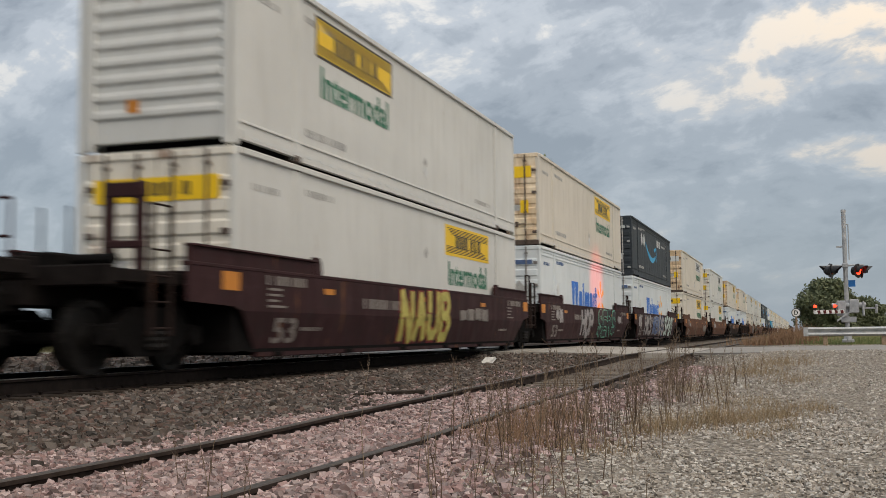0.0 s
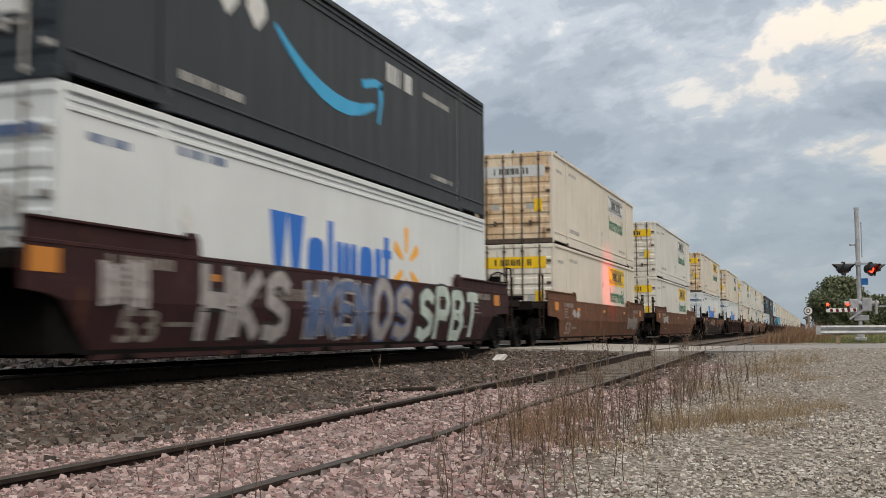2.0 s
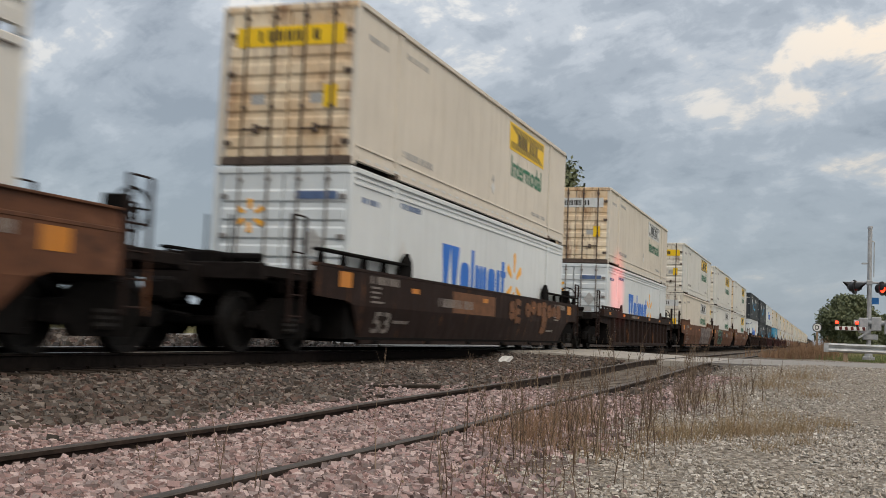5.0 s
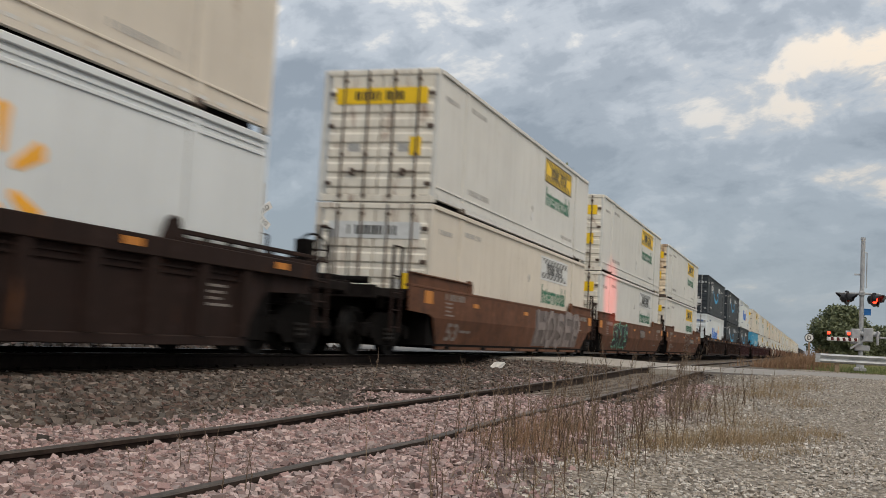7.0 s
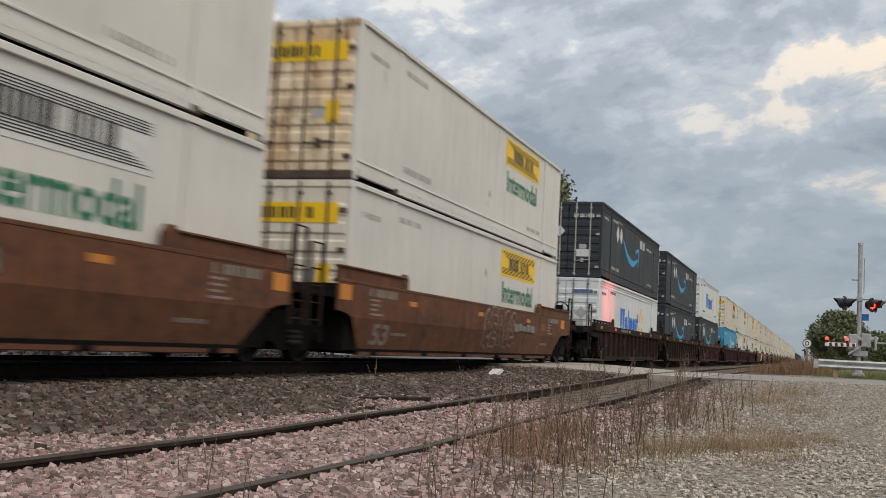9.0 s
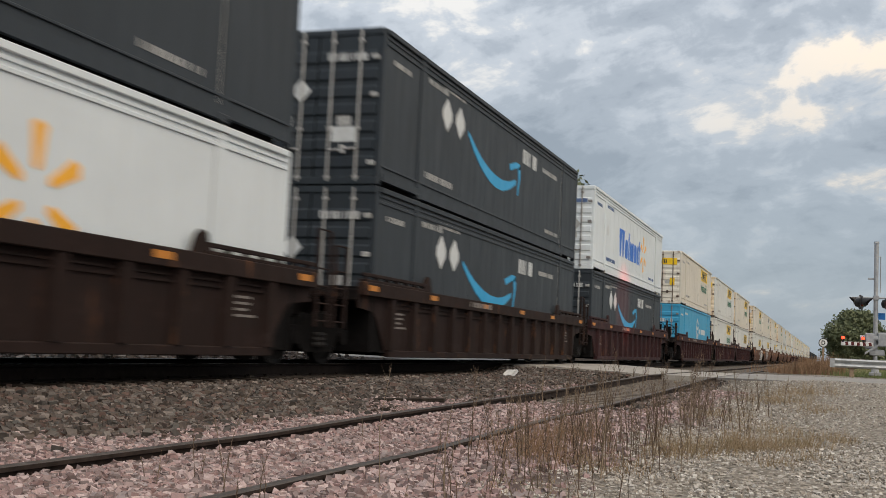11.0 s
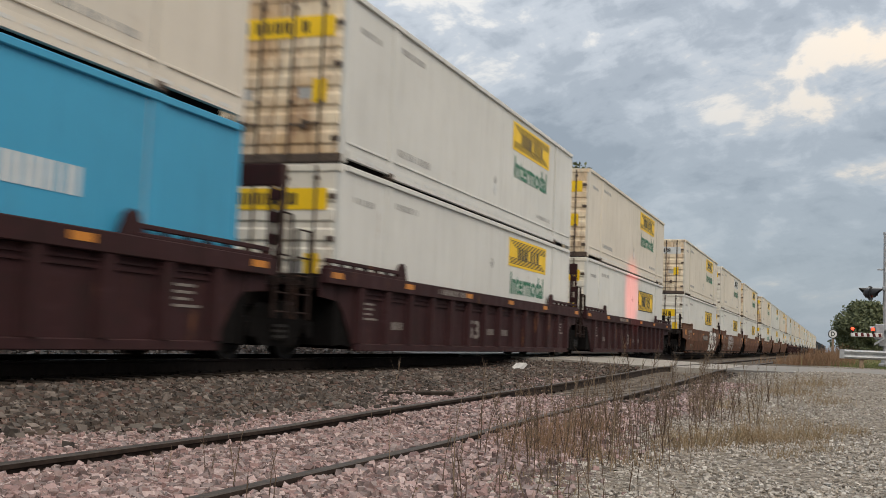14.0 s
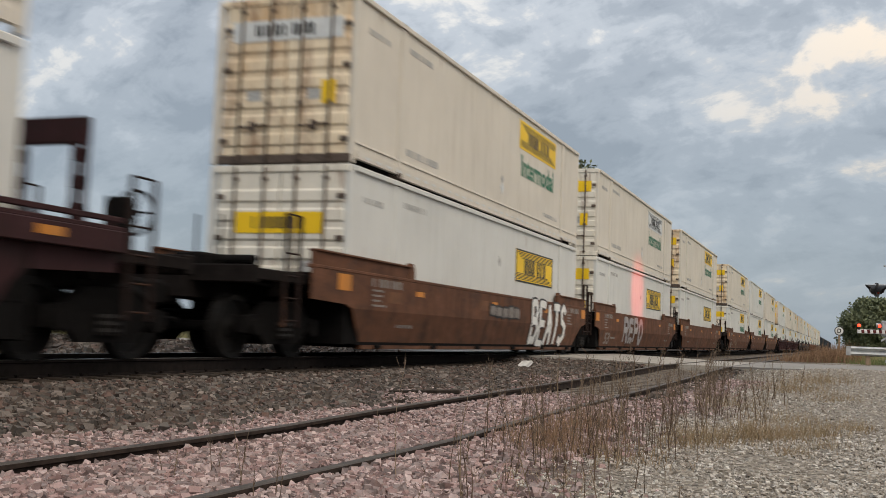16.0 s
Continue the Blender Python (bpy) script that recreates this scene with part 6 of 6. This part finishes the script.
def stones(name, spots, size, mat, label, seed, flat=0.7):
    """Broken stones lying on the ground at the given spots."""
    r = np.random.RandomState(seed)
    v0, f0 = rough_block()
    n = len(spots)
    p = np.array(spots)
    s = size * (0.55 + 0.9 * r.rand(n) ** 1.5)
    scale = np.stack([s * r.uniform(0.8, 1.35, n), s * r.uniform(0.7, 1.1, n), s * r.uniform(0.5, 0.95, n) * flat / 0.7], axis=1)
    v = v0[None] * (1 + r.uniform(-0.42, 0.34, (n, 8, 3))) * scale[:, None, :]
    a, b = r.uniform(0, 2 * math.pi, n), r.uniform(-1.1, 1.1, n)
    ca, sa_, cb, sb = np.cos(a)[:, None], np.sin(a)[:, None], np.cos(b)[:, None], np.sin(b)[:, None]
    x, y, z = v[..., 0], v[..., 1], v[..., 2]
    y, z = y * cb - z * sb, y * sb + z * cb
    x, y = x * ca - y * sa_, x * sa_ + y * ca
    v = np.stack([x, y, z], axis=2) + p[:, None, :]
    v[..., 2] += (scale[:, 2] * 0.25 + s * r.uniform(-0.4, 0.55, n))[:, None]
    f = (f0[None] + 8 * np.arange(n)[:, None, None]).reshape(-1, 3)
    me = bpy.data.meshes.new(name)
    me.vertices.add(n * 8)
    me.vertices.foreach_set("co", v.reshape(-1).astype(np.float32))
    me.loops.add(len(f) * 3)
    me.loops.foreach_set("vertex_index", f.reshape(-1).astype(np.int32))
    me.polygons.add(len(f))
    me.polygons.foreach_set("loop_start", np.arange(0, len(f) * 3, 3, dtype=np.int32))
    me.update(calc_edges=True)
    me.shade_flat()
    me.materials.append(mat)
    tagged(new(name, me), label, "gravel", kind="stuff")


def scatter(x0, x1, y0, y1, n, seed, near=1.0, keep=None):
    """Spots that thin out with distance."""
    rnd = random.Random(seed)
    out = []
    while len(out) < n:
        f = rnd.random()
        y = y0 * (y1 / y0) ** (f ** near)
        x = rnd.uniform(x0, x1)
        if x > 0.52 * y + 0.5 or x < -0.98 * y - 1.0:
            continue
        if keep and not keep(x, y, rnd):
            continue
        out.append((x, y, ground_z(x, y)))
    return out


def off_rails(x, y):
    return min(abs(x - SIDING_X - GAUGE / 2), abs(x - SIDING_X + GAUGE / 2)) > 0.075


def grey_zone(x, y, rnd):
    edge = -5.3 + 1.1 * noise.noise(Vector((x * 0.4, y * 0.4, 0)))
    return x < edge + rnd.gauss(0, 0.18) and abs(x - TRACK_X - GAUGE / 2) > 0.085


def pink_zone(x, y, rnd):
    if y > 15.5 and abs(x - SIDING_X) < 0.82:
        return rnd.random() < 0.12
    edge = -5.3 + 1.1 * noise.noise(Vector((x * 0.4, y * 0.4, 0)))
    far = -1.9 + 0.6 * noise.noise(Vector((x * 0.5, y * 0.5, 7)))
    if not off_rails(x, y):
        return False
    return edge + rnd.gauss(0, 0.2) < x < far + rnd.gauss(0, 0.25)


def pale_zone(x, y, rnd):
    far = -1.9 + 0.6 * noise.noise(Vector((x * 0.5, y * 0.5, 7)))
    return x > far + rnd.gauss(0, 0.25) and off_rails(x, y)


stones("grey_ballast", scatter(-8.9, -4.4, 5.6, 27.8, 54000, 31, keep=grey_zone), 0.033, GREY_STONE, "Grey brown broken stone ballast beside the main track", 1, 0.95)
stones("pink_ballast", scatter(-6.6, -1.0, 3.3, 22, 62000, 32, keep=pink_zone), 0.0215, PINK_STONE, "Pink quartzite ballast round the siding track", 2, 0.9)
stones("far_ballast", scatter(-8.0, -2.2, 14, 27.2, 6000, 35, keep=lambda x, y, r: off_rails(x, y) and abs(x - SIDING_X) > 0.85), 0.042, GREY_STONE, "Grey broken stone ballast near the crossing", 5)
stones("pale_gravel", scatter(-2.6, 7.0, 3.2, 30, 52000, 33, keep=pale_zone), 0.0145, PALE_STONE, "Pale limestone gravel of the road shoulder", 3, 0.6)
stones("near_gravel", scatter(-2.6, 4.5, 3.6, 12, 26000, 36, keep=pale_zone), 0.0135, PALE_STONE, "Pale limestone gravel close to the weeds", 7, 0.6)
stones("track_bed_stone", scatter(-11.5, -8.0, 10, 27.2, 3000, 34, keep=lambda x, y, r: abs(abs(x - TRACK_X) - GAUGE / 2) > 0.1), 0.045, GREY_STONE, "Grey broken stone between the main rails", 4)
stones("far_side_ballast", scatter(-23.0, -11.0, 11, 27.2, 9000, 37), 0.06, GREY_STONE, "Grey broken stone on the far side of the main track", 8, 0.9)
stones("white_stone", [(-6.75, 23.9, ground_z(-6.75, 23.9) + 0.02)], 0.16, STRIPE_WHITE, "Single flat white stone on the ballast", 6, 0.35)


def build_plank():
    p = thing("wooden_plank", "Short dark weathered wooden plank lying on the ballast", "plank")
    p.location, p.rotation_euler = (-5.25, 13.7, ground_z(-5.25, 13.7) + 0.035), (0.03, -0.05, radians(14))
    part("board", "plank", lambda: Shape().box(-0.48, 0.48, -0.07, 0.07, -0.02, 0.03, 0.008), TIE_DARK, p)


build_plank()


# ---- weeds and grass ----
def blades(name, roots, height, width, lean, mat, label, seed, seg=3, twigs=0):
    """Thin tapering stalks of three or four sides each, some with side twigs."""
    r = random.Random(seed)
    s = Shape()

    def stalk(p, d, h, w):
        pts = [Vector(p)]
        dirn = Vector(d).normalized()
        for k in range(seg):
            dirn = (dirn + Vector((r.gauss(0, 0.09), r.gauss(0, 0.09), 0.02))).normalized()
            pts.append(pts[-1] + dirn * h / seg)
        rings = []
        for k, q in enumerate(pts):
            ww = w * (1 - 0.8 * k / seg)
            a0 = r.uniform(0, 2)
            rings.append([q + Vector((math.cos(a0 + i * 2.094) * ww, math.sin(a0 + i * 2.094) * ww, 0)) for i in range(3)])
        vs = [v for ring in rings for v in ring]
        fs = [(k * 3 + i, k * 3 + (i + 1) % 3, k * 3 + 3 + (i + 1) % 3, k * 3 + 3 + i) for k in range(seg) for i in range(3)]
        s.add(vs, fs)
        return pts
    for x, y, hs in roots:
        h = height * hs * r.uniform(0.6, 1.15)
        z = ground_z(x, y)
        pts = stalk((x, y, z - 0.01), (r.gauss(0, lean), r.gauss(0, lean), 1), h, width * r.uniform(0.7, 1.3))
        for k in range(twigs):
            if r.random() < 0.75:
                f = r.uniform(0.3, 0.98)
                i = min(seg - 1, int(f * seg))
                q = pts[i].lerp(pts[i + 1], f * seg - i)
                a = r.uniform(0, 6.28)
                stalk(q, (math.cos(a), math.sin(a), r.uniform(1.2, 3.2)), h * r.uniform(0.05, 0.2), width * 0.5)
                if r.random() < 0.14:
                    c = q + Vector((math.cos(a), math.sin(a), 0.6)) * h * 0.05
                    e = width * r.uniform(0.8, 1.6)
                    s.add([c + Vector(o) * e for o in ((1, 0, 0), (0, 1, 0), (-1, 0, 0), (0, -1, 0), (0, 0, 1.6), (0, 0, -1.6))], [(0, 1, 4), (1, 2, 4), (2, 3, 4), (3, 0, 4), (1, 0, 5), (2, 1, 5), (3, 2, 5), (0, 3, 5)])
    me = bpy.data.meshes.new(name)
    me.from_pydata(s.v, [], s.f)
    me.materials.append(mat)
    tagged(new(name, me), label, "weeds", kind="stuff")


def spread(n, seed, centres):
    """Roots in clumps: (x, y, radius, share, height)."""
    r = random.Random(seed)
    tot = sum(c[3] for c in centres)
    out = []
    for x, y, rad, share, h in centres:
        for _ in range(max(1, int(n * share / tot))):
            px_, py_ = x + r.gauss(0, rad * 0.62), y + r.gauss(0, rad * 0.95)
            if py_ > 2.5 and off_rails(px_, py_):
                out.append((px_, py_, h * r.uniform(0.5, 1.1)))
    return out


TALL = [(-1.95, 7.2, 0.35, 4, 0.8), (-1.75, 7.8, 0.4, 5, 0.85), (-1.55, 8.3, 0.35, 6, 1.0), (-1.75, 9.3, 0.4, 6, 0.95), (-1.35, 9.2, 0.35, 4, 0.9), (-1.5, 10.6, 0.4, 5, 0.95), (-1.35, 12.6, 0.3, 8, 1.0), (-1.55, 13.5, 0.35, 5, 1.0), (-1.0, 11.5, 0.4, 3, 0.8), (-0.9, 16.5, 0.6, 4, 0.8), (-1.5, 16.0, 0.5, 4, 0.9), (-1.7, 6.4, 0.3, 3, 0.5), (-2.1, 8.4, 0.3, 4, 0.9)]
LONE = [(-2.38, 5.8, 0.02, 1, 1.0), (-2.0, 5.8, 0.04, 2, 1.0), (-1.75, 5.2, 0.1, 3, 0.8), (-2.9, 5.0, 0.03, 2, 0.75), (-3.2, 5.4, 0.3, 3, 0.5), (-2.25, 6.8, 0.1, 2, 1.0), (-3.6, 5.6, 0.2, 2, 0.5), (-2.55, 4.6, 0.2, 3, 0.55), (-4.6, 6.6, 1.0, 4, 0.35), (-2.2, 8.6, 0.05, 2, 1.25), (-1.55, 8.2, 0.05, 2, 1.3), (-1.45, 10.0, 0.05, 2, 1.3)]
SHORT = [(-1.05, 10.0, 0.25, 5, 1.0), (-0.75, 10.6, 0.22, 6, 1.1), (-0.5, 11.0, 0.2, 4, 0.8), (-0.25, 11.5, 0.25, 5, 1.0), (-1.2, 9.4, 0.25, 4, 0.9), (0.1, 12.4, 0.2, 3, 0.8), (-0.45, 9.6, 0.2, 2, 0.6), (-0.15, 10.4, 0.2, 2, 0.6), (-0.8, 19.0, 0.5, 6, 1.4), (-0.4, 22.0, 0.6, 6, 1.5), (-0.1, 17.0, 0.4, 3, 1.0), (-1.6, 8.0, 0.4, 4, 0.8), (-1.3, 14.5, 0.5, 4, 1.0), (-0.6, 13.0, 0.4, 3, 0.8), (-1.75, 6.3, 0.3, 2, 0.6), (0.8, 9.5, 0.4, 1, 0.5)]
blades("dry_weeds", spread(200, 51, TALL), 0.78, 0.0043, 0.11, DRY_STALK, "Dry brown weed stalks standing in the gravel", 61, 4, 26)
blades("lone_weeds", spread(46, 52, LONE + [(-1.55, 4.7, 0.3, 5, 0.6), (-1.25, 5.3, 0.3, 5, 0.7), (-1.0, 6.2, 0.4, 5, 0.7)]), 0.70, 0.0042, 0.06, DRY_STALK, "Single dry weed stalks between the pink stones", 62, 4, 10)
blades("straw_grass", spread(3600, 53, SHORT), 0.21, 0.0028, 0.5, DRY_GRASS, "Short straw-coloured dry grass on the gravel", 63, 2, 0)
blades("russet_grass", spread(900, 54, [(-2.25, 8.6, 0.3, 3, 1.0), (-2.15, 9.8, 0.3, 3, 1.0), (-1.95, 8.0, 0.3, 2, 0.9)]), 0.30, 0.0024, 0.3, RUSSET_GRASS, "Russet dry grass beside the siding rail", 64, 2, 0)
blades("tall_russet_grass", spread(2000, 55, [(-1.0, 49, 0.7, 5, 0.9), (-0.3, 47.5, 0.6, 6, 1.0), (0.1, 50, 0.6, 4, 1.0), (-1.9, 52, 1.0, 4, 0.6)]), 0.80, 0.012, 0.25, RUSSET_GRASS, "Tall russet grass beyond the road", 65, 3, 1)
blades("verge_grass", spread(3000, 56, [(3.0, 45, 2.0, 5, 1.0), (6.0, 46, 2.5, 5, 1.0), (9.0, 47, 2.5, 4, 1.0), (1.6, 43.5, 1.2, 3, 0.8), (4.5, 52, 3, 4, 1.2)]), 0.42, 0.010, 0.35, GREEN_GRASS, "Green verge grass behind the guard rail", 66, 2, 0)


# ---- what moves ----
def motions():
    for ob, place, height in TRAIN:
        walk(ob, [(t, pose(TRACK_X, place - train_way(t), height)) for t in (0, 2, 4, 6, 8, 10, 12, 14, 16)])


motions()
